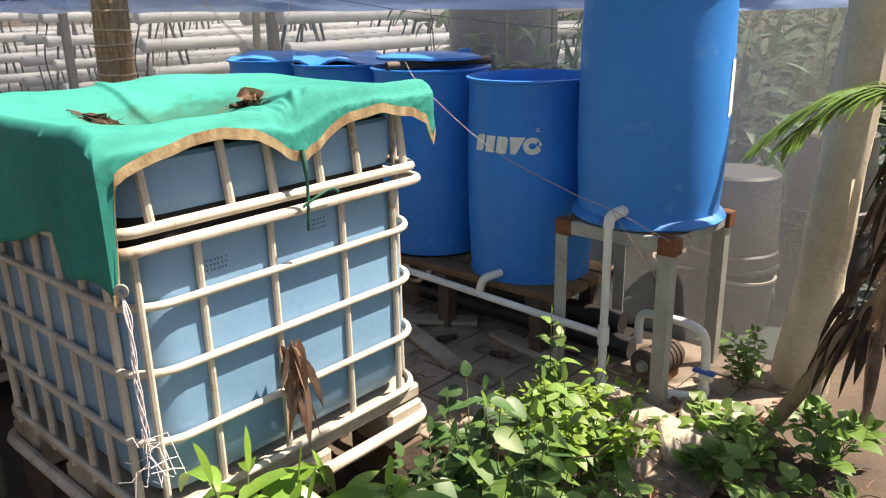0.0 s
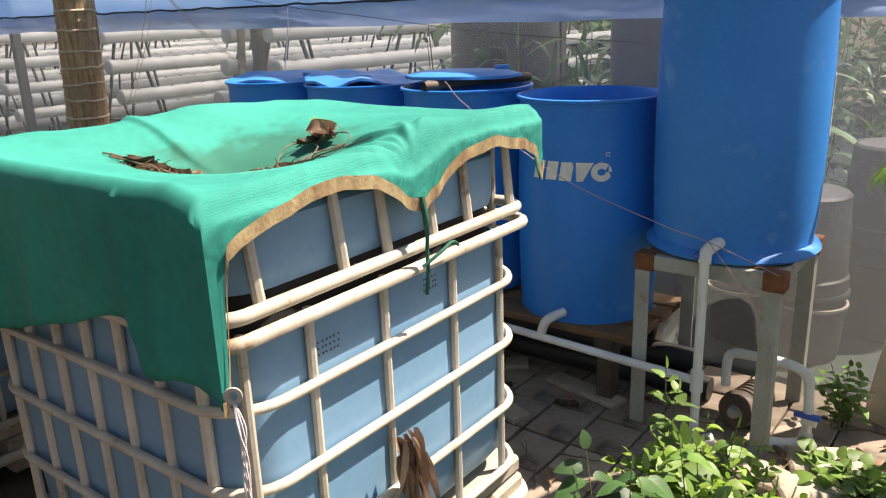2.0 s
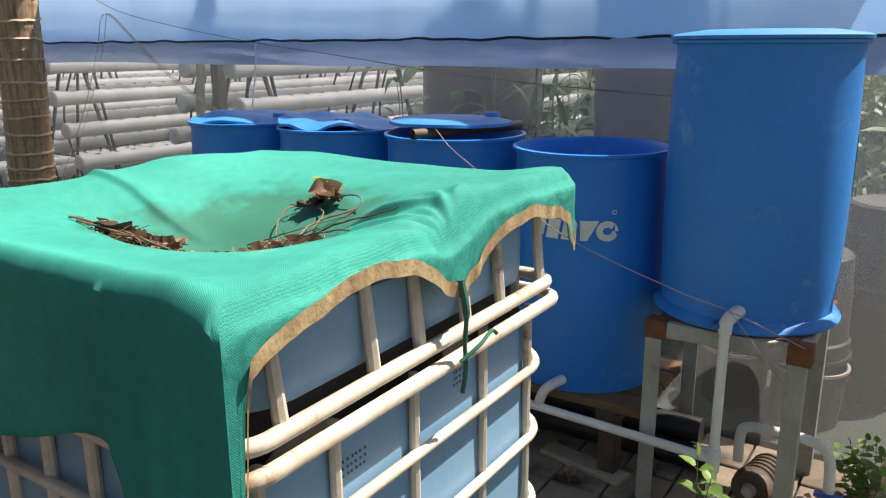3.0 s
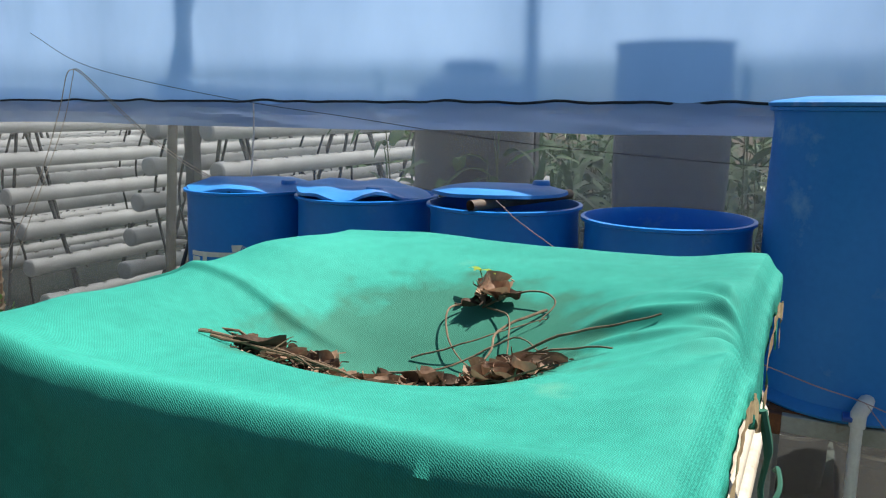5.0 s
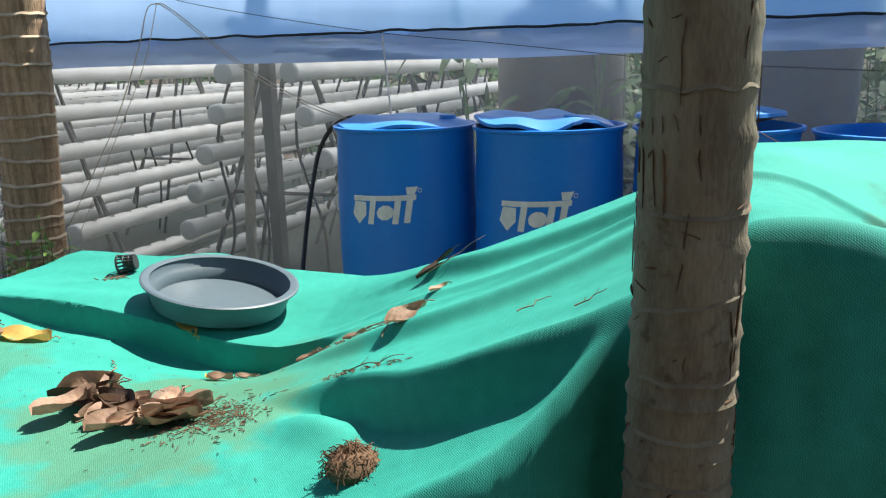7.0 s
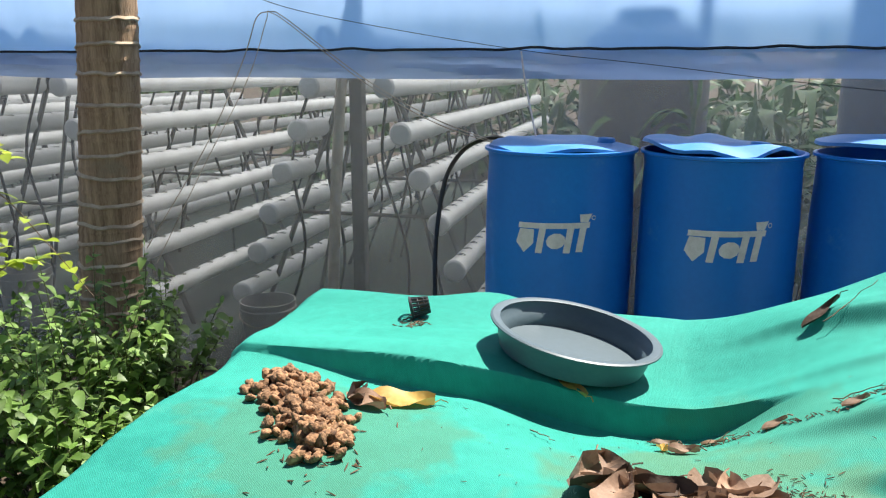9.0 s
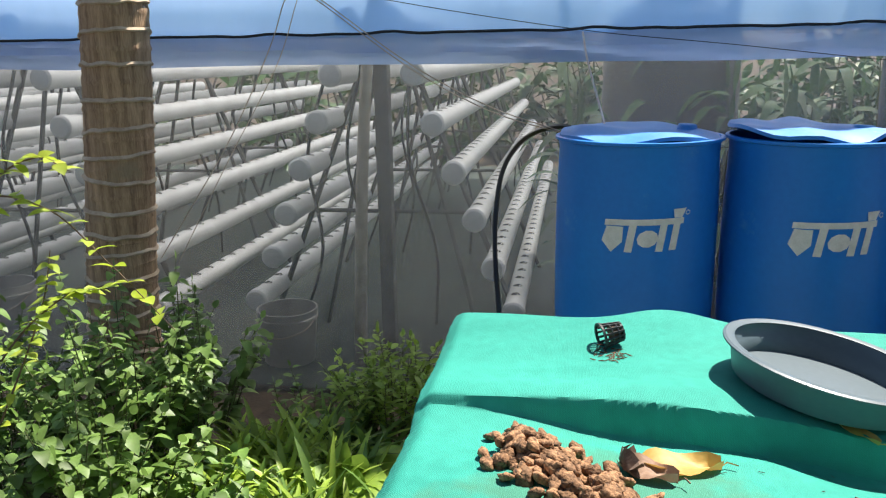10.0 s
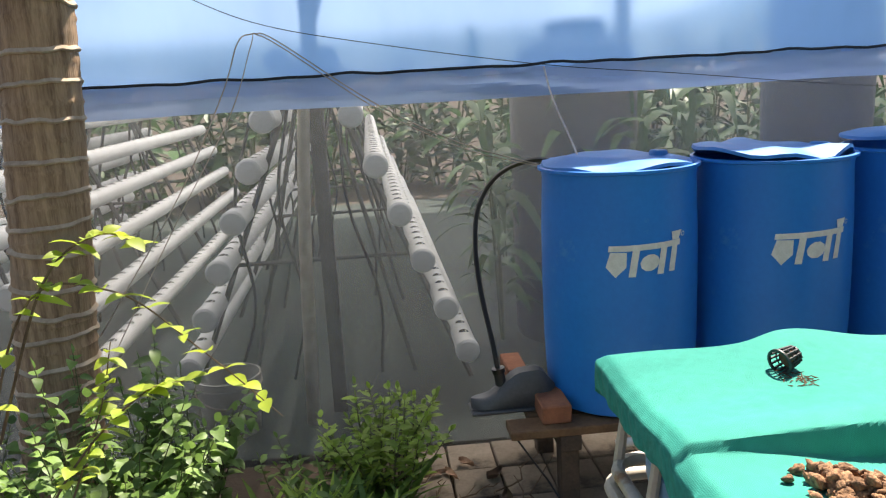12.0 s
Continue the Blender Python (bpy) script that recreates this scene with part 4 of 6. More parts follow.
def build_cloth():
    nx, ny, nk = 400, 300, 18
    rows = []
    for j in range(ny + 1):
        row = []
        for i in range(nx + 1):
            x = TX0 + (TX1 - TX0) * i / nx
            y = cloth_y0(x) + (cloth_y1(x) - cloth_y0(x)) * j / ny
            e = min(x - TX0, TX1 - x, y - cloth_y0(x), cloth_y1(x) - y)
            row.append((x, y, cloth_z(x, y) - 0.012 * max(0.0, 1 - e / 0.022) ** 2))
        rows.append(row)
    G0 = G().grid(rows)
    w = nx + 1
    ring = [(i, 0, "s") for i in range(nx)] + [(nx, j, "e") for j in range(ny)] + [(i, ny, "n") for i in range(nx, 0, -1)] + [(0, j, "w") for j in range(ny, 0, -1)]
    normals = {"s": Vector((0, -1, 0)), "e": Vector((1, 0, 0)), "n": Vector((0, 1, 0)), "w": Vector((-1, 0, 0))}
    count = len(ring)
    prev = [j * w + i for i, j, _ in ring]
    hemline = []
    data = []
    for q, (i, j, side) in enumerate(ring):
        p = Vector(rows[j][i])
        nrm = Vector((0, 0, 0))
        lng = 0
        for d in range(-5, 6):
            ii, jj, sd = ring[(q + d) % count]
            nrm += normals[sd]
            if abs(d) < 3:
                lng += hang(rows[jj][ii][0], rows[jj][ii][1], sd) / 5
        data.append((p, nrm.normalized(), lng))
    for k in range(1, nk + 1):
        cur = []
        for q, (p, nrm, lng) in enumerate(data):
            d = lng * k / nk
            along = p.x + p.y * 1.3
            wave = 0.034 * smooth(0, 0.28, d) * noise.noise((along * 6.5 + d * 0.6, 3, d * 0.8)) + 0.012 * smooth(0.02, 0.1, d) * noise.noise((along * 19, 5, d * 3)) + 0.003 * noise.noise((along * 30 + d * 12, d * 22, 1))
            out = 0.012 * (1 - math.exp(-d / 0.005)) + max(wave, -0.006)
            v = p + nrm * out + Vector((0, 0, -d))
            G0.v.append(tuple(v))
            cur.append(len(G0.v) - 1)
            if k == nk:
                hemline.append((v, nrm))
        for q in range(count):
            r = (q + 1) % count
            G0.f.append((prev[q], cur[q], cur[r], prev[r]))
        prev = cur
    return G0, hemline, ring


cloth_g, hemline, ring = build_cloth()
cloth = thing("shade_cloth", (0, 0, 0), "green woven shade cloth draped over both tanks", "tarpaulin")
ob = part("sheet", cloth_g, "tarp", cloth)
sol = ob.modifiers.new("thickness", "SOLIDIFY")
sol.thickness, sol.offset = 0.003, -1
edge = [(v, n) for (v, n), (i, j, s) in zip(hemline, ring) if s == "e"]
hg = G().grid([[tuple(v + n * 0.006 + Vector((0, 0, dz))) for v, n in edge] for dz in (0.024, 0.012, -0.004)])
part("hem", hg, "hem", cloth, "frayed tan hem tape")

# ---- palm trunks ----


def palm_trunk(name, pts, r0, r1, spacing, material, label, ring_out=0.012, seed=0, scars=False):
    t = thing(name, pts[0], label, "palm tree")
    o = Vector(pts[0])
    path = arc([Vector(p) - o for p in pts], 40)
    length = sum((path[i + 1] - path[i]).length for i in range(len(path) - 1))
    n, vs, fs, s = 36, [], [], 0.0
    steps = int(length / (spacing / 8))
    for i in range(steps + 1):
        u = i / steps
        k = u * (len(path) - 1)
        a = path[min(int(k), len(path) - 1)].lerp(path[min(int(k) + 1, len(path) - 1)], k - int(k))
        s = u * length
        r = r0 + (r1 - r0) * min(1, u * 1.4)
        for j in range(n):
            th = 2 * math.pi * j / n
            wob = 0.012 * noise.noise((math.cos(th) * 2, math.sin(th) * 2, s * 3 + seed))
            ph = ((s + wob) / spacing + 0.25 * noise.noise((s * 2, seed, 0))) % 1.0
            bulge = ring_out * (math.exp(-((ph - 0.5) / 0.07) ** 2) + 0.35 * smooth(0.5, 0.0, ph))
            rr = r + bulge + 0.005 * r0 * noise.noise((math.cos(th) * 9, math.sin(th) * 9, s * 6 + seed)) + 0.006 * r0 * noise.noise((math.cos(th) * 24, math.sin(th) * 24, s * 3))
            vs.append((a.x + rr * math.cos(th), a.y + rr * math.sin(th), a.z))
    for i in range(steps):
        for j in range(n):
            fs.append((i * n + j, i * n + (j + 1) % n, (i + 1) * n + (j + 1) % n, (i + 1) * n + j))
    part("trunk", G().add(vs, fs), material, t)
    if scars:
        sc = 1 if r0 > 0.1 else 0.3
        rr = random.Random(seed)
        for m in range(1, int(length / spacing)):
            k = min(1.0, (m * spacing) / length) * (len(path) - 1)
            a = path[min(int(k), len(path) - 1)]
            r = r0 + (r1 - r0) * min(1, m * spacing / length * 1.4) + ring_out * (0.7 if sc == 1 else 0.1)
            tilt, ph = rr.uniform(-0.02, 0.02) * (1 if sc == 1 else 0.6), rr.uniform(0, 6.28)
            rim = []
            for j in range(41):
                th = 2 * math.pi * j / 40
                rim.append((th, r * (1 + 0.012 * noise.noise((math.cos(th) * 3, math.sin(th) * 3, m))), a.z + tilt * math.cos(th + ph) + 0.014 * sc * noise.noise((math.cos(th) * 2, math.sin(th) * 2, m * 3))))
            part("leaf_scar", G().grid([[(a.x + (q + dq) * math.cos(th), a.y + (q + dq) * math.sin(th), z + dz) for th, q, z in rim] for dq, dz in ((-0.012 * sc, 0.018 * sc), (0.001 * sc, 0.006 * sc), (0.006 * sc, -0.002), (0.002 * sc, -0.008 * sc), (-0.014 * sc, -0.01 * sc))]), "ring" if sc == 1 else "ring_grey", t)
    return t, path[-1]


def blade(g, p, d, up, L, W, bend=0.2, n=4, fold=0.15, shape=0.8):
    """One leaf: a folded strip that tapers to both ends and droops."""
    p, d, up = Vector(p), Vector(d).normalized(), Vector(up)
    side = d.cross(up)
    side = side.normalized() if side.length > 1e-4 else Vector((1, 0, 0))
    nn = side.cross(d).normalized()
    vs = []
    for i in range(n + 1):
        t = i / n
        w = W * 0.5 * max(0.0, math.sin(math.pi * min(1, (0.04 + 0.96 * t)) ** shape)) ** 0.75 if i < n else 0.0008
        c = p + d * (L * t) - Vector((0, 0, 1)) * (bend * L * t * t)
        vs += [c - side * w + nn * (fold * w), c, c + side * w + nn * (fold * w)]
    fs = []
    for i in range(n):
        a = i * 3
        fs += [(a, a + 1, a + 4, a + 3), (a + 1, a + 2, a + 5, a + 4)]
    g.add(vs, fs)


def frond(gs, gl, p, d, L, n=34, W=0.028, leaf=0.4, droop=0.7, rnd=None, ragged=0.1):
    """A feather leaf of a palm: an arching rib with leaflets on both sides."""
    p, d = Vector(p), Vector(d).normalized()
    pts = [p + d * (L * t) - Vector((0, 0, 1)) * (droop * L * t * t) for t in [i / 12 for i in range(13)]]
    gs.tube(pts, [0.012 * (1 - 0.8 * i / 12) for i in range(13)], 5)
    for i in range(n):
        t = 0.12 + 0.88 * i / n
        k = t * 12
        a, b = pts[min(int(k), 11)], pts[min(int(k) + 1, 12)]
        q, tang = a.lerp(b, k - int(k)), (b - a).normalized()
        side = tang.cross(Vector((0, 0, 1))).normalized()
        for s in (-1, 1):
            if rnd.random() < ragged:
                continue
            dd = side * s * 0.8 + tang * (0.55 + 0.5 * t) + Vector((0, 0, 0.25 - 0.3 * rnd.random()))
            blade(gl, q, dd, Vector((0, 0, 1)), leaf * (1.1 - 0.6 * t) * rnd.uniform(0.85, 1.1), W, 0.35, 3, 0.2)


def crown(t, at, count, L, seed, elev=0.5, leaf=0.55):
    rnd = random.Random(seed)
    gs, gl = G(), G()
    for k in range(count):
        a = 2 * math.pi * k / count + rnd.uniform(-0.3, 0.3)
        frond(gs, gl, at, (math.cos(a), math.sin(a), rnd.uniform(0.2, 1.2) * elev * 2), L * rnd.uniform(0.8, 1.1), 30, 0.05, leaf, 0.5, rnd)
    part("ribs", gs, "stem", t)
    part("crown", gl, "leaf_dark", t, "green feathery fronds", smooth=False)


t, tip = palm_trunk("palm_tree", [(-6.13, 3.0, -0.05), (-6.08, 2.99, 0.6), (-5.98, 2.98, 1.62), (-5.9, 2.97, 3.0), (-5.85, 2.97, 4.6)], 0.155, 0.12, 0.125, "bark", "ringed brown palm trunk beside the net", 0.006, 3, True)
crown(t, tip, 9, 2.2, 8)
t, tip = palm_trunk("palm_tree", [(-2.715, 0.675, -0.05), (-2.705, 0.675, 0.8), (-2.70, 0.675, 1.4), (-2.69, 0.68, 3.0), (-2.6, 0.7, 5.2)], 0.058, 0.0495, 0.13, "bark_pale", "slim grey-brown palm trunk beside the tank", 0.004, 11, True)
crown(t, tip, 8, 1.9, 18)
rs = random.Random(14)
sg = G()
for k in range(95):
    a, z = rs.uniform(-3.6, 0.4), rs.uniform(0.85, 2.0)
    kind = rs.random()
    dz, da = (rs.uniform(0.03, 0.10), rs.uniform(-0.15, 0.15)) if kind < 0.35 else (rs.uniform(-0.008, 0.008), rs.uniform(0.15, 0.5)) if kind < 0.6 else (rs.uniform(-0.02, 0.02), rs.uniform(-0.2, 0.2))
    line = []
    for u in (0, 0.33, 0.66, 1):
        zz, th = z + dz * u, a + da * u + rs.uniform(-0.03, 0.03)
        rr = 0.058 - 0.0085 * min(1, (zz + 0.05) / 5.25 * 1.4) - 0.0005
        cx = 0.01 + 0.005 * (zz - 0.8) / 0.6 if zz < 1.4 else 0.015 + 0.01 * (zz - 1.4) / 1.6
        line.append((cx + rr * math.cos(th), 0.001 + rr * math.sin(th), zz + 0.05))
    w = rs.uniform(0.0006, 0.0014)
    sg.tube(line, [0.0005, w, w * 0.9, 0.0005], 4)
tagged(part("bark_scratching", sg, "crumb", t, "dark scratches cut in the bark"), kind="stuff")
# palm whose fronds shade the tank and the bed
t, tip = palm_trunk("palm_tree", [(0.35, 2.62, -0.05), (0.35, 2.62, 1.7), (0.3, 2.6, 3.3)], 0.06, 0.05, 0.13, "bark_pale", "palm tree shading the weedy bed", 0.006, 30)
crown(t, tip, 4, 0.95, 50, 0.35, 0.24)

# ---- greenhouse floor, roof and far greenery ----
alone("greenhouse_floor", G().grid([[(x, y, 0.004 + 0.01 * noise.noise((x, y, 0))) for x in np.arange(-16, -0.7, 0.4)] for y in np.arange(3.32, 11, 0.4)]), "mat_green",
      "dark green ground sheet in the greenhouse", "floor", kind="structure")
alone("greenhouse_roof", G().grid([[(x, y, 2.35 + 0.12 * math.sin((y - 3.3) * 0.6)) for x in np.arange(-16, -0.9, 0.5)] for y in np.arange(3.29, 11.2, 0.5)]), "roof",
      "milky plastic film greenhouse roof", "roof", kind="structure")

# ---- leafy plants ----


def leafy(name, at, label, category, h, spread, stems, pairs, L, W, material, seed, lift=0.4, bend=0.35, shape=0.8, stem_r=0.004, start=0.25, group="", twist=1.0, nseg=5):
    """A plant of curved stems with leaves in turn along each of them."""
    rnd = random.Random(seed)
    t = thing(name, at, label, category, group)
    gs, gl = G(), G()
    for s in range(stems):
        a = rnd.uniform(0, 2 * math.pi)
        lean = spread * math.sqrt(rnd.random())
        hh = h * rnd.uniform(0.6, 1.08) * (1 - 0.35 * lean / max(spread, 0.01))
        base = Vector((0.25 * lean * math.cos(a), 0.25 * lean * math.sin(a), -0.03))
        tip = Vector((lean * math.cos(a), lean * math.sin(a), hh))
        mid = base.lerp(tip, 0.5) + Vector((rnd.uniform(-0.03, 0.03), rnd.uniform(-0.03, 0.03), 0.08 * hh))
        pts = arc([base, mid, tip], 6)
        gs.tube(pts, [stem_r * (1 - 0.6 * i / (len(pts) - 1)) for i in range(len(pts))], 5)
        for k in range(pairs):
            u = start + (1 - start) * (k + rnd.random() * 0.5) / pairs
            q = u * (len(pts) - 1)
            p = pts[min(int(q), len(pts) - 2)].lerp(pts[min(int(q) + 1, len(pts) - 1)], q - int(q))
            b = k * 2.4 + rnd.uniform(-0.6, 0.6) * twist
            for o in ((0, math.pi) if rnd.random() < 0.75 else (0,)):
                d = Vector((math.cos(b + o), math.sin(b + o), lift + rnd.uniform(-0.35, 0.45)))
                sz = rnd.uniform(0.55, 1.15)
                st = p + d.normalized() * L * 0.18
                gs.tube([p, st], 0.0013, 3, cap=False)
                blade(gl, st, d, Vector((rnd.uniform(-0.4, 0.4), rnd.uniform(-0.4, 0.4), 1)), L * sz, W * sz, bend * rnd.uniform(0.4, 1.5), nseg, 0.18, shape)
        blade(gl, pts[-1], pts[-1] - pts[-2], Vector((rnd.random(), rnd.random(), 0.3)), L * 0.7, W * 0.7, 0.2, nseg, 0.2, shape)
    tagged(part("stalk", gs, "stem", t), kind="stuff")
    tagged(part("foliage", gl, material, t, smooth=True), kind="stuff")
    return t


def blades(name, at, label, category, count, L, W, spread, material, seed, up=1.2, bend=0.5):
    """A tuft of long narrow leaves."""
    rnd = random.Random(seed)
    t = thing(name, at, label, category)
    gl = G()
    for k in range(count):
        a, r = rnd.uniform(0, 6.283), spread * math.sqrt(rnd.random())
        p = (r * math.cos(a), r * math.sin(a), rnd.uniform(-0.02, 0.05))
        b = rnd.uniform(0, 6.283)
        blade(gl, p, (math.cos(b), math.sin(b), up * rnd.uniform(0.4, 1.6)), (0, 0, 1), L * rnd.uniform(0.5, 1.15), W * rnd.uniform(0.7, 1.2), bend * rnd.uniform(0.5, 1.4), 5, 0.3, 0.7)
    tagged(part("foliage", gl, material, t), kind="stuff")
    return t


# crops behind the net
rnd = random.Random(21)
for k in range(30):
    x, y = rnd.uniform(-4.2, -0.2), rnd.uniform(4.4, 7.0)
    if abs(x + 2.3) < 0.35 and y < 4.9:
        y += 0.8
    t = leafy("crop_plant", (x, y, 0), "tall leafy crop plant behind the net", "plant", rnd.uniform(1.3, 2.1), 0.3, 4, 9, 0.42, 0.075, "leaf_dark", 100 + k, 0.7, 0.75, 0.7, 0.008, 0.15, "crop plants", 1.0, 5)
for k in range(26):
    x, y = -15 + k * 0.75 + rnd.uniform(-0.3, 0.3), rnd.uniform(10.8, 13.5)
    leafy("hedge_plant", (x, y, 0), "dense green bush beyond the greenhouse", "bush", rnd.uniform(1.8, 3.2), 1.0, 9, 9, 0.5, 0.2, "leaf_dark", 300 + k, 0.3, 0.5, 0.8, 0.02, 0.05, "far bushes", 1.0, 3)
tank = thing("black_tank", (-3.62, 4.75, 0), "black plastic water tank behind the net", "tank")
part("body", G().lathe([(0, 0), (0.36, 0), (0.38, 0.05), (0.38, 0.5), (0.39, 0.52), (0.38, 0.54), (0.38, 1.1), (0.39, 1.12), (0.38, 1.14), (0.38, 1.6), (0.34, 1.74), (0.18, 1.84), (0, 1.85)], 40), "black", tank)
part("lid", G().lathe([(0.17, 1.84), (0.18, 1.88), (0.16, 1.9), (0, 1.9)], 24), "black", tank)
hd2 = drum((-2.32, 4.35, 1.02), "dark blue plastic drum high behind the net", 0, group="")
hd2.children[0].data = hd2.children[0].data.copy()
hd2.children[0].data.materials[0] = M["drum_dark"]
hs = thing("steel_stand", (-2.32, 4.35, 0), "dark steel drum stand behind the net", "stand")
for sx in (-0.26, 0.26):
    for sy in (-0.26, 0.26):
        part("leg", G().box(sx - 0.025, sx + 0.025, sy - 0.025, sy + 0.025, -0.03, 0.98), "frame", hs, smooth=False)
part("top", G().box(-0.3, 0.3, -0.3, 0.3, 0.981, 1.018, 0.004), "frame", hs, smooth=False)

# left bed
for k, (x, y, h, sp, n) in enumerate(((-5.75, 2.4, 0.95, 0.34, 30), (-5.58, 2.6, 0.84, 0.26, 26), (-6.2, 2.3, 0.8, 0.4, 26), (-5.6, 1.95, 0.7, 0.34, 26), (-6.05, 1.8, 0.72, 0.4, 26), (-5.3, 1.9, 0.5, 0.25, 16))):
    leafy("shrub", (x, y, 0), "green leafy shrub in the bed by the palm", "shrub", h, sp * 1.15, int(n * 1.35), 11, 0.058, 0.042, "leaf" if k not in (0, 1, 3) else "leaf_mid", 40 + k, 0.15, 0.5, 0.7, 0.0035, 0.25, "shrubs by the palm")
for k, (x, y) in enumerate(((-5.05, 1.95), (-5.3, 1.6), (-4.98, 2.2), (-5.2, 2.15), (-5.65, 1.5), (-5.05, 2.45), (-5.5, 1.3), (-5.24, 2.5), (-5.07, 2.36), (-5.0, 2.56), (-5.2, 2.2), (-5.0, 2.12), (-4.86, 2.2), (-5.4, 2.3), (-5.34, 2.42), (-4.92, 1.75), (-5.12, 2.3), (-5.25, 2.5), (-4.95, 2.6))):
    blades("lance_leaf_plant", (x, y, 0), "tuft of lance-shaped bright green leaves", "plant", 90, 0.40, 0.028, 0.19, "leaf_lance" if k % 3 else "leaf", 60 + k, 1.7, 0.5)
leafy("small_shrub", (-4.86, 2.88, 0), "small-leaved bush at the foot of the net", "shrub", 0.56, 0.3, 40, 12, 0.05, 0.024, "leaf_lime", 70, 0.4, 0.2, 0.8, 0.003, 0.35)
leafy("small_shrub", (-5.2, 2.7, 0), "small-leaved bush at the foot of the net", "shrub", 0.4, 0.28, 16, 9, 0.045, 0.028, "leaf", 71, 0.4, 0.2, 0.8, 0.003, 0.35)
leafy("round_leaf_plant", (-4.90, 2.28, 0), "low plant with large round pale leaves", "plant", 0.26, 0.16, 5, 1, 0.15, 0.14, "leaf_lime", 72, 0.5, 0.3, 0.55, 0.004, 0.7, "", 1.0, 6)
ls = thing("lime_sapling", (-5.75, 1.5, 0), "lime-green sapling with small leaves on arching twigs", "sapling")
gl, rq = G(), random.Random(73)
for path, n in ((((0, 0, -0.03), (0.1, 0.02, 0.75), (0.22, 0.06, 1.2), (0.38, 0.1, 1.22), (0.54, 0.1, 1.08), (0.68, 0.1, 0.93)), 15), (((0.15, 0.04, 0.95), (0.26, 0.08, 1.25), (0.36, 0.12, 1.33), (0.45, 0.12, 1.3)), 12),
                (((0.12, 0.03, 0.8), (0.16, 0.02, 1.2), (0.2, 0.0, 1.5), (0.27, 0.0, 1.78)), 14), (((0.05, 0, 0.5), (0.25, 0.05, 0.85), (0.4, 0.1, 1.0), (0.5, 0.12, 1.02)), 14), (((0.03, 0, 0.3), (0.2, 0.1, 0.7), (0.3, 0.15, 0.95), (0.34, 0.16, 1.1)), 14)):
    pts = arc(path, 8)
    part("branch", G().tube(pts, [0.0035 * (1 - 0.7 * i / len(pts)) for i in range(len(pts))], 5), "twig", ls)
    for k in range(n):
        p = pts[int(len(pts) * (0.3 + 0.68 * k / n))]
        for o in (0, 2.5):
            b2 = k * 2.4 + o + rq.uniform(-0.5, 0.5)
            blade(gl, p, (math.cos(b2), math.sin(b2), rq.uniform(-0.2, 0.6)), (rq.uniform(-0.5, 0.5), rq.uniform(-0.5, 0.5), 1), 0.05 * rq.uniform(0.6, 1.2), 0.03 * rq.uniform(0.7, 1.2), 0.3, 4, 0.2, 0.75)
tagged(part("foliage", gl, "leaf_yellow", ls), kind="stuff")

# bed in front of the tank and the stand
M["leaf_mango"] = mat("leaf_mango", (0.20, 0.34, 0.05), (0.12, 0.24, 0.035), 0.35, 9, 90, 0.1, vary=0.3, transmit=0.3)
leafy("mango_seedling", (-1.38, 0.86, 0), "mango seedling with long glossy green leaves", "plant", 0.60, 0.2, 8, 6, 0.20, 0.056, "leaf_mango", 80, 0.25, 0.8, 0.8, 0.006, 0.55, "", 1.0, 6)
leafy("mango_seedling", (-1.32, 1.12, 0), "mango seedling with long glossy green leaves", "plant", 0.54, 0.16, 6, 6, 0.18, 0.052, "leaf_mango", 81, 0.25, 0.8, 0.8, 0.006, 0.55, "", 1.0, 6)
for k, (x, y, h, sp, n, L) in enumerate(((-1.3, 1.68, 0.46, 0.24, 12, 0.105), (-1.1, 1.88, 0.44, 0.26, 13, 0.095), (-1.02, 1.5, 0.5, 0.26, 12, 0.105), (-1.3, 1.35, 0.42, 0.2, 9, 0.1), (-0.8, 1.62, 0.32, 0.24, 11, 0.085), (-0.95, 1.2, 0.44, 0.22, 9, 0.105))):
    leafy("broad_leaf_plant", (x, y, 0), "weedy plant with broad rounded leaves", "plant", h * 1.2, sp, int(n * 0.9), 5, L * 0.85, L * 0.58, "leaf" if k % 3 else "leaf_dark", 84 + k, -0.1, 0.45, 0.7, 0.003, 0.3, "weeds in front of the stand")
leafy("lime_weed", (-1.22, 2.02, 0), "bushy weed with tiny yellow-green leaves", "plant", 0.42, 0.28, 34, 9, 0.045, 0.028, "leaf_lime", 92, 0.3, 0.3, 0.75, 0.002, 0.35)
leafy("serrated_weed", (-1.30, 2.1, 0), "weed with one large toothed leaf before the stand", "plant", 0.46, 0.05, 2, 3, 0.13, 0.085, "leaf_mid", 191, 0.1, 0.5, 0.7, 0.003, 0.6)
leafy("climbing_weed", (-1.36, 2.08, 0), "thin weed stalk with pale leaflets", "plant", 0.6, 0.07, 3, 6, 0.07, 0.045, "leaf_mid", 91, 0.3, 0.3, 0.75, 0.003, 0.4)
for k, (x, y, h) in enumerate(((-0.55, 1.95, 0.16), (-0.75, 2.3, 0.14), (-0.3, 2.2, 0.18), (-0.45, 1.6, 0.16), (-0.6, 2.65, 0.2), (-0.95, 2.55, 0.1), (-0.15, 1.8, 0.2))):
    leafy("heart_leaf_weed", (x, y, 0), "low creeping weed with heart-shaped leaves", "plant", h, 0.2, 16, 2, 0.085, 0.07, "leaf_mid" if k % 2 else "leaf", 94 + k, 0.5, 0.35, 0.6, 0.003, 0.6, "creeping weeds")
leafy("net_vine", (-1.02, 2.98, 0), "small vine at the foot of the net", "plant", 0.34, 0.12, 8, 7, 0.05, 0.035, "leaf", 105, 0.2, 0.3, 0.7, 0.002, 0.3)
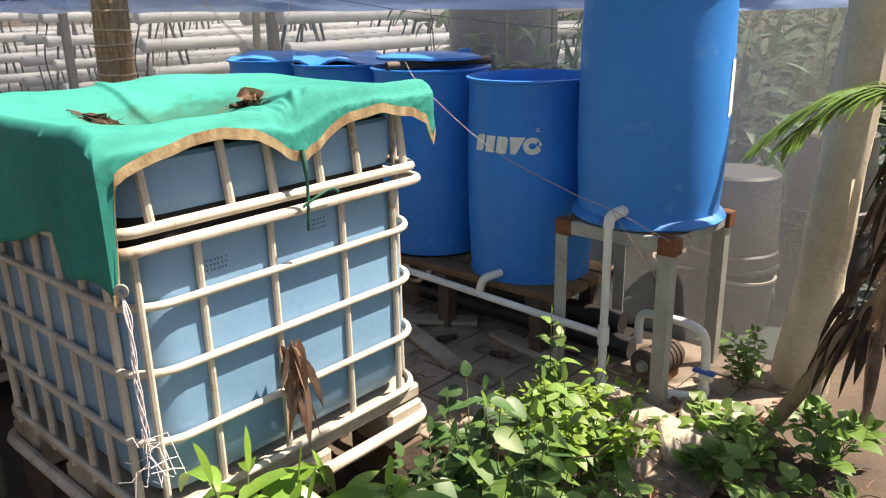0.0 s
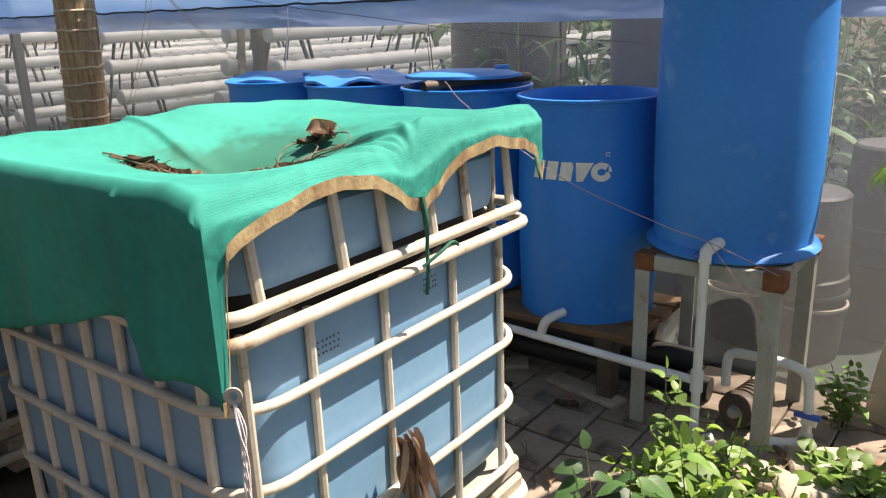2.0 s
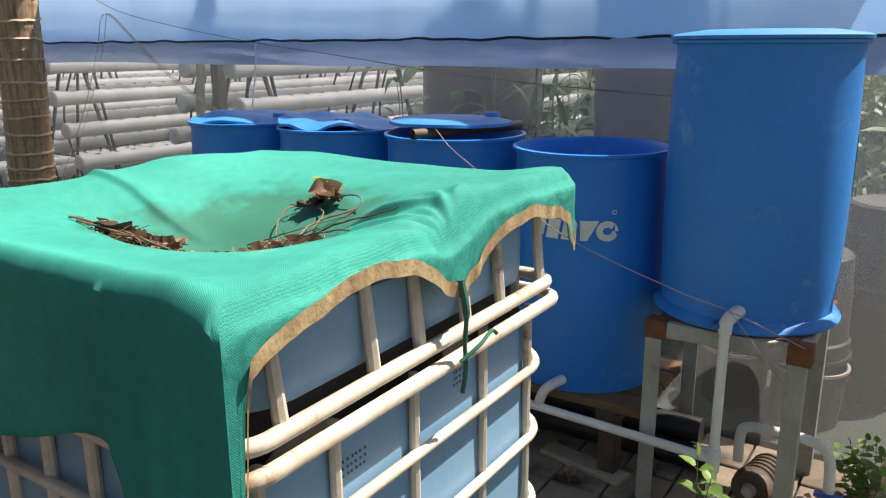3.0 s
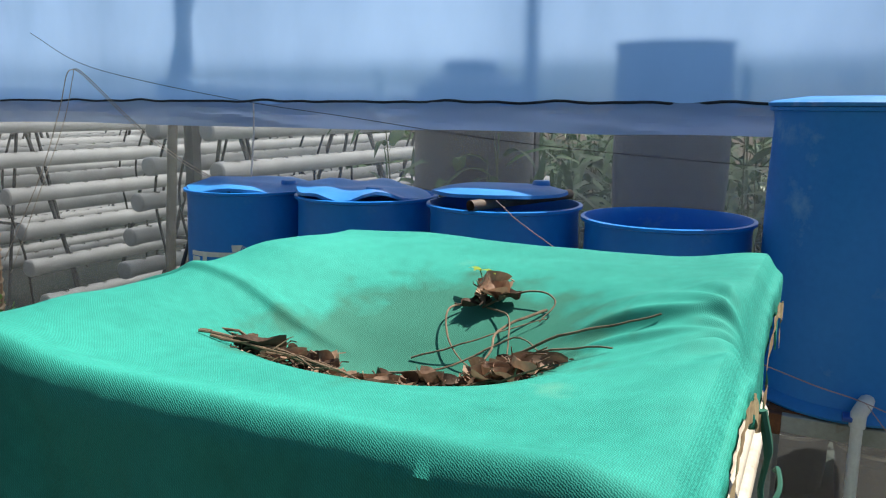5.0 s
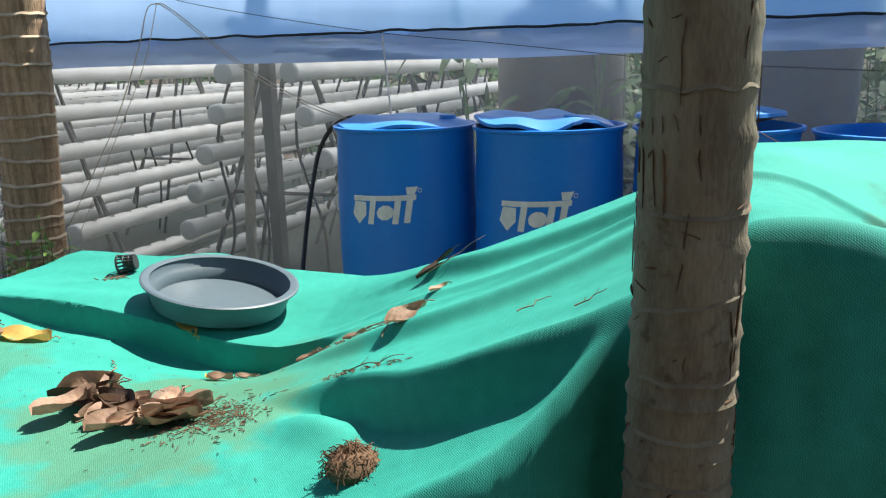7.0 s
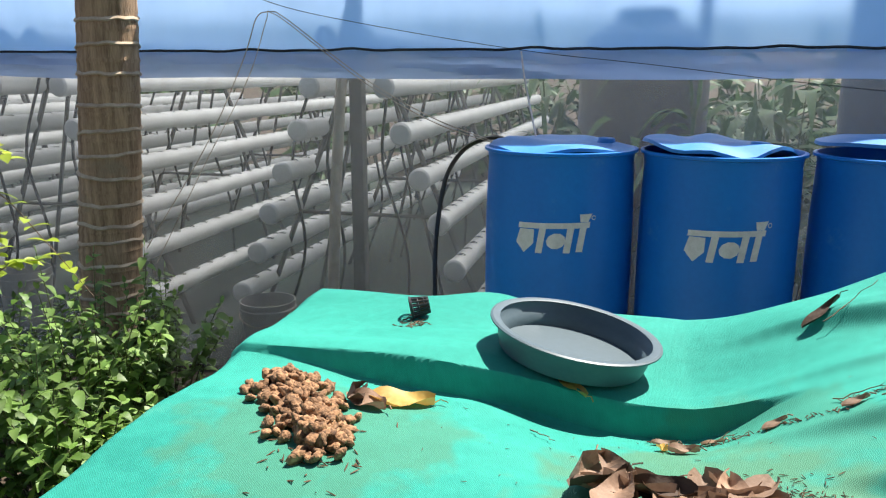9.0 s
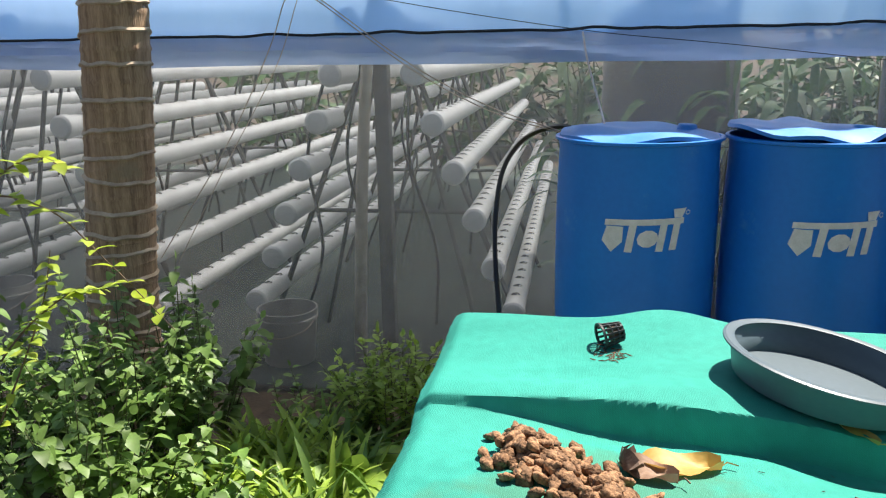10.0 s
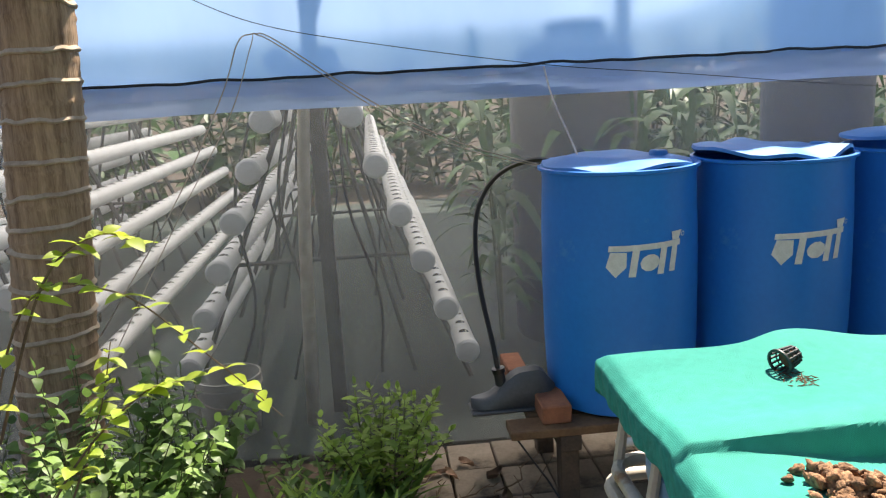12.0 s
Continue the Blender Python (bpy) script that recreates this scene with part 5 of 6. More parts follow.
for k in range(9):
    leafy("background_bush", (-0.55 + 0.4 * k, 4.5 + 0.35 * (k % 3), 0), "sunlit bush behind the concrete post", "bush", rnd.uniform(0.8, 1.7), 0.45, 12, 9, 0.14, 0.07, "leaf_lime" if k % 2 else "leaf", 110 + k, 0.2, 0.4, 0.75, 0.006, 0.1, "bushes behind the post")

straw = G()
rq = random.Random(57)
for k in range(420):
    x, y, a, L = rq.uniform(-1.45, -0.1), rq.uniform(1.0, 2.6), rq.uniform(0, 6.283), rq.uniform(0.04, 0.2)
    p, d = Vector((x, y, 0.014 + rq.uniform(0, 0.03))), Vector((math.cos(a), math.sin(a), rq.uniform(-0.05, 0.12))) * L
    straw.tube([p, p + d * 0.5 + Vector((0, 0, 0.008)), p + d], [0.0012, 0.0016, 0.0008], 3, cap=False)
alone("dry_straw", straw, "wood", "dry straw and stalks strewn under the weeds", "straw", kind="stuff")
# concrete post at the end of the net
post = thing("concrete_post", (-0.9, 3.2, 0), "pale weathered concrete post at the end of the net", "post")
pg = G().grid([[(0.02 * noise.noise((z * 2, k, 0)) + (0.085 + 0.03 * smooth(0.5, 0, z) + 0.012 * noise.noise((k * 0.8, z * 3, 1))) * math.cos(2 * math.pi * k / 20) * (1 if k % 20 else 1) + 0.045 + 0.055 * z,
                 (0.085 + 0.03 * smooth(0.5, 0, z)) * math.sin(2 * math.pi * k / 20), z) for k in range(21)] for z in np.arange(-0.1, 2.7, 0.1)])
part("shaft", pg, "concrete", post)

# small palm by the post
sp = thing("young_palm", (-0.55, 2.72, 0), "young palm with dead hanging leaves", "palm tree")
part("trunk", G().tube(arc([(-0.28, 0, -0.02), (-0.16, 0, 0.22), (0.06, 0, 0.66), (0.10, 0, 1.0), (0.06, 0, 1.32)], 8), [0.03] * 33, 10), "bark", sp)
gs, gl = G(), G()
rp = random.Random(6)
for a, e, L in ((188, 0.3, 0.46), (170, 0.15, 0.42), (20, 0.8, 0.7), (320, 0.5, 0.7), (75, 0.9, 0.7)):
    frond(gs, gl, (0.05, 0, 1.27), (math.cos(radians(a)), math.sin(radians(a)), e), L, 26, 0.018, 0.2, 0.7, rp, 0.05)
part("ribs", gs, "stem", sp)
part("fronds", gl, "leaf", sp, "green feathery fronds", smooth=False)
gd = G()
dd = G()
for k in range(120):
    a, z = rp.uniform(0, 6.283), rp.uniform(0.45, 1.35)
    p = Vector((0.11 + 0.06 * math.cos(a) - 0.10 * smooth(0.95, 0.45, z), 0.06 * math.sin(a), z))
    blade(gd if k % 3 == 0 else dd, p, (0.5 * math.cos(a) - 0.12, 0.5 * math.sin(a), -0.9), (math.cos(a), math.sin(a), rp.uniform(-0.6, 0.6)), rp.uniform(0.08, 0.22), rp.uniform(0.016, 0.05), 0.45, 6, 1.1, 0.7)
tagged(part("dead_foliage", gd, "dry", sp, "shrivelled brown dead leaves"), kind="stuff")
tagged(part("dead_foliage", dd, "dry_dark", sp, "blackened hanging dead leaves"), kind="stuff")

# ---- things on the cloth ----
b = thing("basin", (-3.735, 1.265, 0.948), "grey plastic basin standing tilted on the cloth", "basin")
slope = math.tan(radians(10))
rest = max(cloth_z(-3.735 + 0.142 * math.cos(a), 1.325 + 0.142 * math.sin(a)) + slope * 0.142 * math.cos(a) for a in [0.1 * k for k in range(63)])
b.matrix_world = pose(-3.735, 1.325, rest - 0.004, 0, 10, 0) @ Matrix.Diagonal((0.935, 0.935, 0.5, 1))
part("bowl", G().lathe([(0, 0.004), (0.145, 0.0), (0.157, 0.008), (0.165, 0.06), (0.172, 0.116), (0.168, 0.116), (0.161, 0.07), (0.157, 0.066), (0.152, 0.014), (0, 0.012)], 56), "basin", b)
part("rim", G().lathe([(0.166, 0.113), (0.178, 0.114), (0.183, 0.110), (0.186, 0.111), (0.186, 0.117), (0.181, 0.121), (0.170, 0.12), (0.165, 0.117), (0.166, 0.113)], 56), "basin", b)


def net_pot(x, y):
    t = thing("net_pot", (x, y, cloth_z(x, y) + 0.03), "small black net pot lying on its side", "plant pot")
    t.matrix_world = pose(x, y, cloth_z(x, y) + 0.024, 100, 0, -68) @ Matrix.Scale(0.66, 4)
    part("rim", G().lathe([(0.036, 0.028), (0.041, 0.03), (0.041, 0.036), (0.034, 0.036), (0.033, 0.03), (0.036, 0.028)], 24), "black", t)
    for k in range(14):
        a = 2 * math.pi * k / 14
        part("rib", G().tube([(0.034 * math.cos(a), 0.034 * math.sin(a), 0.03), (0.026 * math.cos(a), 0.026 * math.sin(a), -0.03)], 0.0038, 5), "black", t)
    for z, r in ((0.008, 0.0325), (-0.012, 0.0295)):
        part("hoop", G().tube([(r * math.cos(a), r * math.sin(a), z) for a in [2 * math.pi * k / 20 for k in range(21)]], 0.0022, 5), "black", t)
    part("base", G().lathe([(0, -0.03), (0.028, -0.03), (0.028, -0.024), (0, -0.024)], 20), "black", t)
    part("soil_plug", G().lathe([(0, 0.0), (0.029, 0.002), (0.024, -0.022), (0, -0.023)], 16), "coir", t)


net_pot(-4.08, 1.435)


def crumbs(name, at, label, n, spread, size, material, seed, category="debris", run=(0, 0)):
    """Loose bits scattered on the cloth, too small to count."""
    r = random.Random(seed)
    gg = G()
    for k in range(n):
        u = r.uniform(-0.5, 0.5)
        x, y = r.gauss(0, spread) + run[0] * u, r.gauss(0, spread) + run[1] * u
        z = cloth_z(at[0] + x, at[1] + y) + 0.002
        a, L = r.uniform(0, 6.28), size * r.uniform(0.4, 1.6)
        d = Vector((math.cos(a) * L, math.sin(a) * L, r.uniform(0, 0.4) * L))
        c = Vector((x, y, z))
        gg.tube([c - d / 2, c, c + d / 2], [size * 0.06, size * 0.11, size * 0.05], 4)
    return alone(name, gg, material, label, category, kind="stuff", at=(at[0], at[1], 0))


crumbs("potting_crumbs", (-4.085, 1.385), "dark potting crumbs beside the net pot", 40, 0.018, 0.012, "coir", 3)

# heap of dried clay pebbles
rp = random.Random(12)
heap = thing("pebble_heap", (-4.12, 0.88, 0), "heap of dry brown clay pebbles on the cloth", "pebbles")
peb = []
for k in range(6):
    bm = bmesh.new()
    bmesh.ops.create_icosphere(bm, subdivisions=2, radius=0.0115)
    for v in bm.verts:
        q = v.co / 0.0115
        v.co *= 1 + 0.5 * noise.noise(q * 1.2 + Vector((k * 7, 0, 0))) + 0.32 * noise.noise(q * 2.4 + Vector((0, k * 5, 0)))
        v.co.x *= 1.25
        v.co.z *= 0.75
    me = bpy.data.meshes.new("pebble")
    bm.to_mesh(me)
    bm.free()
    me.materials.append(M["pebble"])
    me.polygons.foreach_set("use_smooth", [True] * len(me.polygons))
    peb.append(me)
for k in range(300):
    u = rp.random()
    cx, cy = -4.235 + 0.185 * u, 1.055 - 0.25 * u
    wdt = 0.015 + 0.018 * math.sin(0.35 + u * 2.6)
    dx, dy = rp.gauss(0, wdt), rp.gauss(0, wdt)
    lift = max(0, 0.034 - 0.55 * math.hypot(dx, dy)) * rp.random()
    x, y = cx + dx, cy + dy
    ob = new("pebble", peb[k % 6])
    ob.parent = heap
    s = rp.uniform(0.62, 1.05)
    ob.matrix_basis = pose(x + 4.12, y - 0.88, cloth_z(x, y) + 0.007 + lift, rp.uniform(-50, 50), rp.uniform(-50, 50), rp.uniform(0, 360)) @ Matrix.Diagonal((s * 1.1, s, s, 1))
crumbs("heap_crumbs", (-4.06, 0.80), "dark husk crumbs at the heap's edge", 60, 0.05, 0.012, "coir", 5)


def incline(x, y, L, yaw):
    """Degrees by which the cloth climbs along a direction."""
    c, d = 0.4 * L * math.cos(radians(yaw)), 0.4 * L * math.sin(radians(yaw))
    return math.degrees(math.atan2(cloth_z(x + c, y + d) - cloth_z(x - c, y - d), 0.8 * L))


def fallen_leaf(x, y, L, W, yaw, material, label, curl=0.25, base=None, roll=0.0, name="fallen_leaf", group="fallen leaves on the cloth", full=1.35):
    """One curled leaf with its stalk, resting on the cloth."""
    gg = G()
    rows = []
    for i in range(9):
        u = i / 8
        w = W * 0.55 * math.sin(math.pi * (0.03 + 0.94 * u) ** 0.8) ** full + 0.0008
        row = []
        for j in range(7):
            v = (j - 3) / 3
            z = curl * W * (v * v * 0.9 + 0.5 * (u - 0.5) ** 2 * 4 * 0.5) + 0.08 * W * math.sin(u * 9 + j)
            row.append((L * (u - 0.5), w * v, z))
        rows.append(row)
    gg.grid(rows)
    gg.tube([(L * 0.49, 0, curl * W * 0.25), (L * 0.58, 0.004, curl * W * 0.5 + 0.002), (L * 0.7, -0.004, curl * W * 0.6)], 0.0013, 4)
    ob = new(name, gg.mesh(name, material, True))
    z = (cloth_z(x, y) if base is None else base) + 0.003 + abs(math.sin(radians(roll))) * W * 0.3
    ob.matrix_world = pose(x, y, z, roll, -incline(x, y, L, yaw) if base is None else 0, yaw)
    return tagged(ob, label, "leaf", group)


def twig(x, y, L, yaw, pitch=4.0, r=0.003, base=None, bendy=0.12, seed=0, name="twig"):
    rr = random.Random(seed)
    n = 7
    pts = [Vector((L * (i / n - 0.5), bendy * L * (noise.noise((i * 0.55, seed, 0)) if 0 < i < n else 0), 0.05 * L * noise.noise((i * 0.6, seed, 9)))) for i in range(n + 1)]
    gg = G().tube(pts, [r * (1 - 0.55 * i / n) for i in range(n + 1)], 6)
    for q in (2, 4, 5):
        if rr.random() < 0.55:
            gg.tube([pts[q], pts[q] + Vector((L * 0.1, L * rr.uniform(-0.12, 0.12), L * rr.uniform(0.0, 0.1)))], [r * 0.6, r * 0.25], 5)
    ob = new(name, gg.mesh(name, "twig", True))
    ob.matrix_world = pose(x, y, (cloth_z(x, y) if base is None else base) + 0.006 + abs(math.sin(radians(pitch))) * L / 2, 0, -pitch - (incline(x, y, L, yaw) if base is None else 0), yaw)
    return tagged(ob, "thin dry brown twig lying on the cloth", "twig", "twigs on the cloth")


fallen_leaf(-4.0, 1.03, 0.115, 0.058, 12, "yellow", "broad yellow fallen leaf with a dark stalk", 0.22, full=0.7)
fallen_leaf(-4.05, 0.99, 0.085, 0.05, -25, "dry", "crumpled brown leaf under the yellow one", 0.25, full=0.9)
fallen_leaf(-4.085, 1.0, 0.07, 0.03, 95, "dry_dark", "crumpled brown fallen leaf", 0.8, roll=50)
fallen_leaf(-3.725, 1.19, 0.085, 0.034, -28, "yellow", "small yellow fallen leaf", 0.15, full=0.9)
fallen_leaf(-3.80, 0.68, 0.04, 0.025, 10, "yellow", "small yellow fallen leaf", 0.2)
fallen_leaf(-3.555, 1.035, 0.035, 0.022, 80, "yellow", "small yellow fallen leaf", 0.3)
fallen_leaf(-3.525, 1.02, 0.05, 0.024, 10, "dry", "small brown fallen leaf", 0.4)
fallen_leaf(-3.162, 1.05, 0.08, 0.034, 50, "dry", "curled brown fallen leaf", 0.3, roll=20)
fallen_leaf(-3.25, 1.44, 0.10, 0.022, 30, "dry_dark", "narrow brown fallen leaf", 0.35)
for lx, ly, la in ((-3.55, 1.135, 10), (-3.47, 1.12, -30), (-3.38, 1.09, 20), (-3.167, 1.228, 60), (-3.27, 1.07, 15)):
    fallen_leaf(lx, ly, 0.045, 0.016, la, "dry", "small brown leaf bit in a fold", 0.3)
rl = random.Random(31)
for k in range(24):
    x, y = -3.53 + rl.uniform(-0.12, 0.12), 0.80 + rl.gauss(0, 0.022)
    big = rl.uniform(0.07, 0.12)
    fallen_leaf(x, y, big, big * rl.uniform(0.32, 0.46), rl.uniform(0, 360), "dry" if k % 5 else "dry_dark", "curled brown fallen leaf in a heap", rl.uniform(0.15, 0.55), cloth_z(x, y) + rl.uniform(0.0, 0.022), rl.uniform(-38, 38), group="leaf heap on the low cloth", full=0.9)
fallen_leaf(-3.675, 0.85, 0.11, 0.05, 70, "dry", "upturned brown fallen leaf", 0.5, roll=55, full=0.8)
crumbs("leaf_crumbs", (-3.40, 0.815), "dark leaf crumbs round the leaf heap", 520, 0.042, 0.0085, "crumb", 8)
crumbs("leaf_crumbs", (-3.6, 0.85), "dark specks of litter on the cloth", 70, 0.2, 0.006, "crumb", 9)
for k, (x, y, L, a) in enumerate(((-3.46, 1.115, 0.1, -12), (-3.2, 1.07, 0.09, 20), (-3.25, 1.10, 0.1, -8), (-3.15, 0.885, 0.12, -8), (-3.2, 1.44, 0.15, 35), (-2.93, 1.0, 0.06, 40), (-3.75, 1.0, 0.06, -40), (-2.83, 0.9, 0.05, 30), (-3.18, 1.03, 0.07, 80))):
    twig(x, y, L, a, 1, 0.0012, None, 0.18, 200 + k)
crumbs("litter_line", (-3.43, 1.10), "line of small leaf bits in a fold", 90, 0.007, 0.010, "crumb", 10, run=(0.28, -0.085))
crumbs("litter_line", (-3.165, 0.888), "line of small leaf bits in a fold", 60, 0.005, 0.009, "crumb", 13, run=(0.15, -0.035))
crumbs("litter_line", (-3.24, 1.10), "line of small leaf bits in a fold", 40, 0.005, 0.009, "crumb", 14, run=(0.09, 0.02))
for k, (x, y, L, a, p) in enumerate(((-1.15, 1.75, 0.5, 30, 35), (-0.95, 1.9, 0.42, 100, 40), (-0.75, 2.05, 0.6, 160, 8), (-0.9, 2.35, 0.7, -25, 6), (-0.55, 2.3, 0.5, 20, 10))):
    tw = twig(x, y, L, a, p, 0.005, 0.015, 0.15, 500 + k)
    tagged(tw, "bare brown stick among the weeds", "stick", "sticks in the weedy bed")
# coir lump
gg = G()
for k in range(600):
    a, e, r = rl.uniform(0, 6.283), rl.uniform(0, 1.57), rl.uniform(0.022, 0.033)
    p = Vector((r * math.cos(a) * math.cos(e) * 1.2, r * math.sin(a) * math.cos(e), r * math.sin(e) * 0.9))
    b2 = rl.uniform(0, 6.283)
    q = p + Vector((math.cos(b2), math.sin(b2), rl.uniform(-0.6, 0.7))) * rl.uniform(0.01, 0.024)
    gg.tube([p, (p + q) / 2 + Vector((0, 0, 0.006)), q * 0.92], 0.0008, 3, cap=False)
lump = thing("coir_lump", (-3.10, 0.705, cloth_z(-3.10, 0.705)), "tangled lump of brown coconut fibre", "coconut fibre")
part("core", G().lathe([(0, -0.004), (0.034, 0), (0.036, 0.01), (0.028, 0.024), (0.014, 0.03), (0, 0.031)], 16), "coir", lump)
tagged(part("fibre_tangle", gg, "coir", lump), kind="stuff")

# twigs and leaves in the hollow of the high cloth
for k in range(84):
    u = rl.random()
    x, y = -2.36 + 0.42 * u + rl.gauss(0, 0.014), 1.08 + 0.09 * u + 0.06 * math.sin(u * 3.1) + rl.gauss(0, 0.024)
    if k % 3:
        fallen_leaf(x, y, rl.uniform(0.04, 0.085), rl.uniform(0.018, 0.036), rl.uniform(0, 360), "dry" if k % 4 else "dry_dark", "curled brown dead leaf in the hollow", rl.uniform(0.2, 0.7), cloth_z(x, y) + rl.uniform(0, 0.014), rl.uniform(-45, 45), group="dead leaves in the hollow", full=0.9)
    else:
        twig(x, y, rl.uniform(0.1, 0.26), rl.uniform(-30, 30), rl.uniform(0, 10), 0.0026, None, 0.12, 300 + k)
for k in range(7):
    x, y = rl.gauss(-2.115, 0.022), rl.gauss(1.465, 0.012)
    fallen_leaf(x, y, rl.uniform(0.05, 0.075), rl.uniform(0.022, 0.034), rl.uniform(0, 360), "dry" if k % 3 else "dry_dark", "curled brown dead leaf in the hollow", rl.uniform(0.3, 0.7), cloth_z(x, y) + rl.uniform(0, 0.016), rl.uniform(-40, 40), group="dead leaves in the hollow", full=0.9)
fallen_leaf(-2.125, 1.475, 0.085, 0.05, 75, "dry", "upturned brown dead leaf in the hollow", 0.4, cloth_z(-2.125, 1.475) + 0.014, 62, group="dead leaves in the hollow", full=0.8)


def draped_twig(points, r):
    """A crooked twig that follows the cloth, bowed up between its ends."""
    pts = arc([Vector((x, y, 0)) for x, y in points], 7)
    n = len(pts) - 1
    for i, p in enumerate(pts):
        p.z = cloth_z(p.x, p.y) + 0.005 + 0.02 * math.sin(math.pi * i / n) + 0.003 * noise.noise((p.x * 30, p.y * 30, r * 900))
    ob = alone("twig", G().tube(pts, [0.8 * r * (1 - 0.5 * i / n) for i in range(n + 1)], 6), "twig_pale", "crooked pale brown twig lying in the hollow", "twig", "twigs on the cloth")
    return ob


M["twig_pale"] = mat("twig_pale", (0.24, 0.165, 0.105), (0.11, 0.07, 0.045), 0.85, 30, 120, 0.3)
for points, r in ((((-2.09, 1.235), (-1.99, 1.27), (-1.88, 1.285), (-1.775, 1.298)), 0.0038), (((-2.05, 1.21), (-1.95, 1.215), (-1.823, 1.205)), 0.0034),
                  (((-2.13, 1.45), (-2.08, 1.47), (-2.02, 1.465), (-1.985, 1.44), (-2.0, 1.40)), 0.003), (((-2.15, 1.46), (-2.18, 1.41), (-2.14, 1.33), (-2.06, 1.27)), 0.003),
                  (((-2.0, 1.44), (-2.06, 1.36), (-2.05, 1.29), (-2.09, 1.2)), 0.0034), (((-2.12, 1.45), (-2.06, 1.40), (-2.03, 1.33), (-2.0, 1.24)), 0.0026),
                  (((-2.2, 1.30), (-2.1, 1.33), (-1.99, 1.41)), 0.0024), (((-2.22, 1.25), (-2.12, 1.26), (-2.02, 1.33), (-1.96, 1.29)), 0.0028),
                  (((-2.43, 1.03), (-2.33, 1.075), (-2.2, 1.10), (-2.13, 1.15)), 0.0032), (((-2.36, 1.13), (-2.3, 1.10), (-2.24, 1.16)), 0.0026), (((-2.28, 1.2), (-2.25, 1.16), (-2.24, 1.12)), 0.003)):
    draped_twig(points, r)
crumbs("hollow_litter", (-2.17, 1.13), "dark leaf litter in the hollow of the cloth", 900, 0.022, 0.014, "crumb", 11, run=(0.46, 0.09))
sprout = thing("sprout", (-2.15, 1.49, cloth_z(-2.15, 1.49)), "tiny yellow-green sprout in the litter", "sprout")
part("stalk", G().tube(arc([(0, 0, -0.004), (0.003, 0.002, 0.025), (-0.004, 0.004, 0.05)], 4), 0.0011, 5), "stem", sprout)
for dx, dy, L in ((1, -0.3, 0.04), (-0.8, 0.3, 0.034), (-0.1, -0.6, 0.026)):
    leaf_g = G()
    blade(leaf_g, (-0.004, 0.004, 0.049), (dx, dy, 0.35), (0, 0, 1), L, 0.014, 0.35, 5, 0.25, 0.8)
    part("leaf", leaf_g, "leaf_yellow", sprout)

# ---- ties, strings and wires ----
rope = thing("string_bundle", (-1.63, 0.745, 0.95), "frayed white plastic string tied to the cloth", "string")
for k in range(5):
    rr = random.Random(k)
    part("strand", G().tube(arc([(0, 0, 0)] + [(0.012 + 0.006 * math.cos(j * 1.3 + k * 1.26), 0.006 * math.sin(j * 1.3 + k * 1.26) + rr.uniform(-0.003, 0.003), -0.05 * j) for j in range(1, 9)], 4), 0.0018, 5), "string", rope)
fr = G()
for k in range(16):
    a = rl.uniform(0, 6.283)
    p = Vector((0.01, 0, rl.uniform(-0.48, -0.36)))
    fr.tube([p, p + Vector((math.cos(a) * 0.05, math.sin(a) * 0.05, rl.uniform(-0.05, 0.02))), p + Vector((math.cos(a) * 0.08, math.sin(a) * 0.08, rl.uniform(-0.12, 0.0)))], 0.001, 3, cap=False)
tagged(part("frayed_end", fr, "string", rope), kind="stuff")
part("grommet", G().lathe([(0.008, -0.002), (0.016, -0.002), (0.017, 0.001), (0.016, 0.003), (0.008, 0.003), (0.007, 0), (0.008, -0.002)], 18), "steel", rope, "metal eyelet", m=pose(0, 0, 0.01, 90, 0, 45))
knot = thing("cloth_tie", (-1.625, 1.275, 1.17), "twisted green cloth strip tied round the rail", "tie")
part("strip", G().tube(arc([(0, 0, 0.03), (0.012, 0, -0.03), (0.006, 0.005, -0.09), (0.014, -0.005, -0.14), (0.004, 0, -0.19)], 5), [0.007] * 6 + [0.0045] * 15, 7), "tie", knot)
part("bow", G().tube(arc([(0.012, -0.02, -0.12), (0.03, 0.02, -0.095), (0.025, 0.07, -0.085), (0.02, 0.1, -0.1)], 5), 0.004, 6), "tie", knot)
hl = thing("hanging_dead_leaf", (-1.635, 1.19, 0.66), "shrivelled brown leaf hung on the cage", "dead leaf")
gd = G()
for k in range(26):
    blade(gd, (rl.uniform(0, 0.03), rl.gauss(0, 0.014), rl.uniform(-0.14, 0.03)), (rl.uniform(-0.1, 0.35), rl.uniform(-0.45, 0.45), -1), (1, rl.uniform(-1, 1), 0), rl.uniform(0.05, 0.2), rl.uniform(0.012, 0.034), 0.05, 6, 1.2, 0.7)
part("blade", gd, "dry", hl)


def cable(pts, r, material, label, name="wire"):
    return alone(name, G().tube(arc(pts, 10), r, 5), material, label, name)


cable([(-5.25, 3.12, 1.80), (-5.31, 3.12, 1.77), (-5.39, 3.12, 1.58), (-5.6, 3.12, 1.2), (-5.95, 3.1, 0.69)], 0.0024, "wire", "thin wire hanging from the film")
cable([(-5.25, 3.12, 1.80), (-5.27, 3.12, 1.74), (-5.37, 3.12, 1.5), (-5.62, 3.12, 1.1), (-5.9, 3.1, 0.62)], 0.0019, "wire", "thin wire hanging from the film")
cable([(-5.25, 3.12, 1.80), (-5.17, 3.12, 1.77), (-4.82, 3.12, 1.52), (-4.5, 3.1, 1.35), (-4.2, 3.05, 1.25)], 0.0024, "wire", "thin brown wire running to a drum")
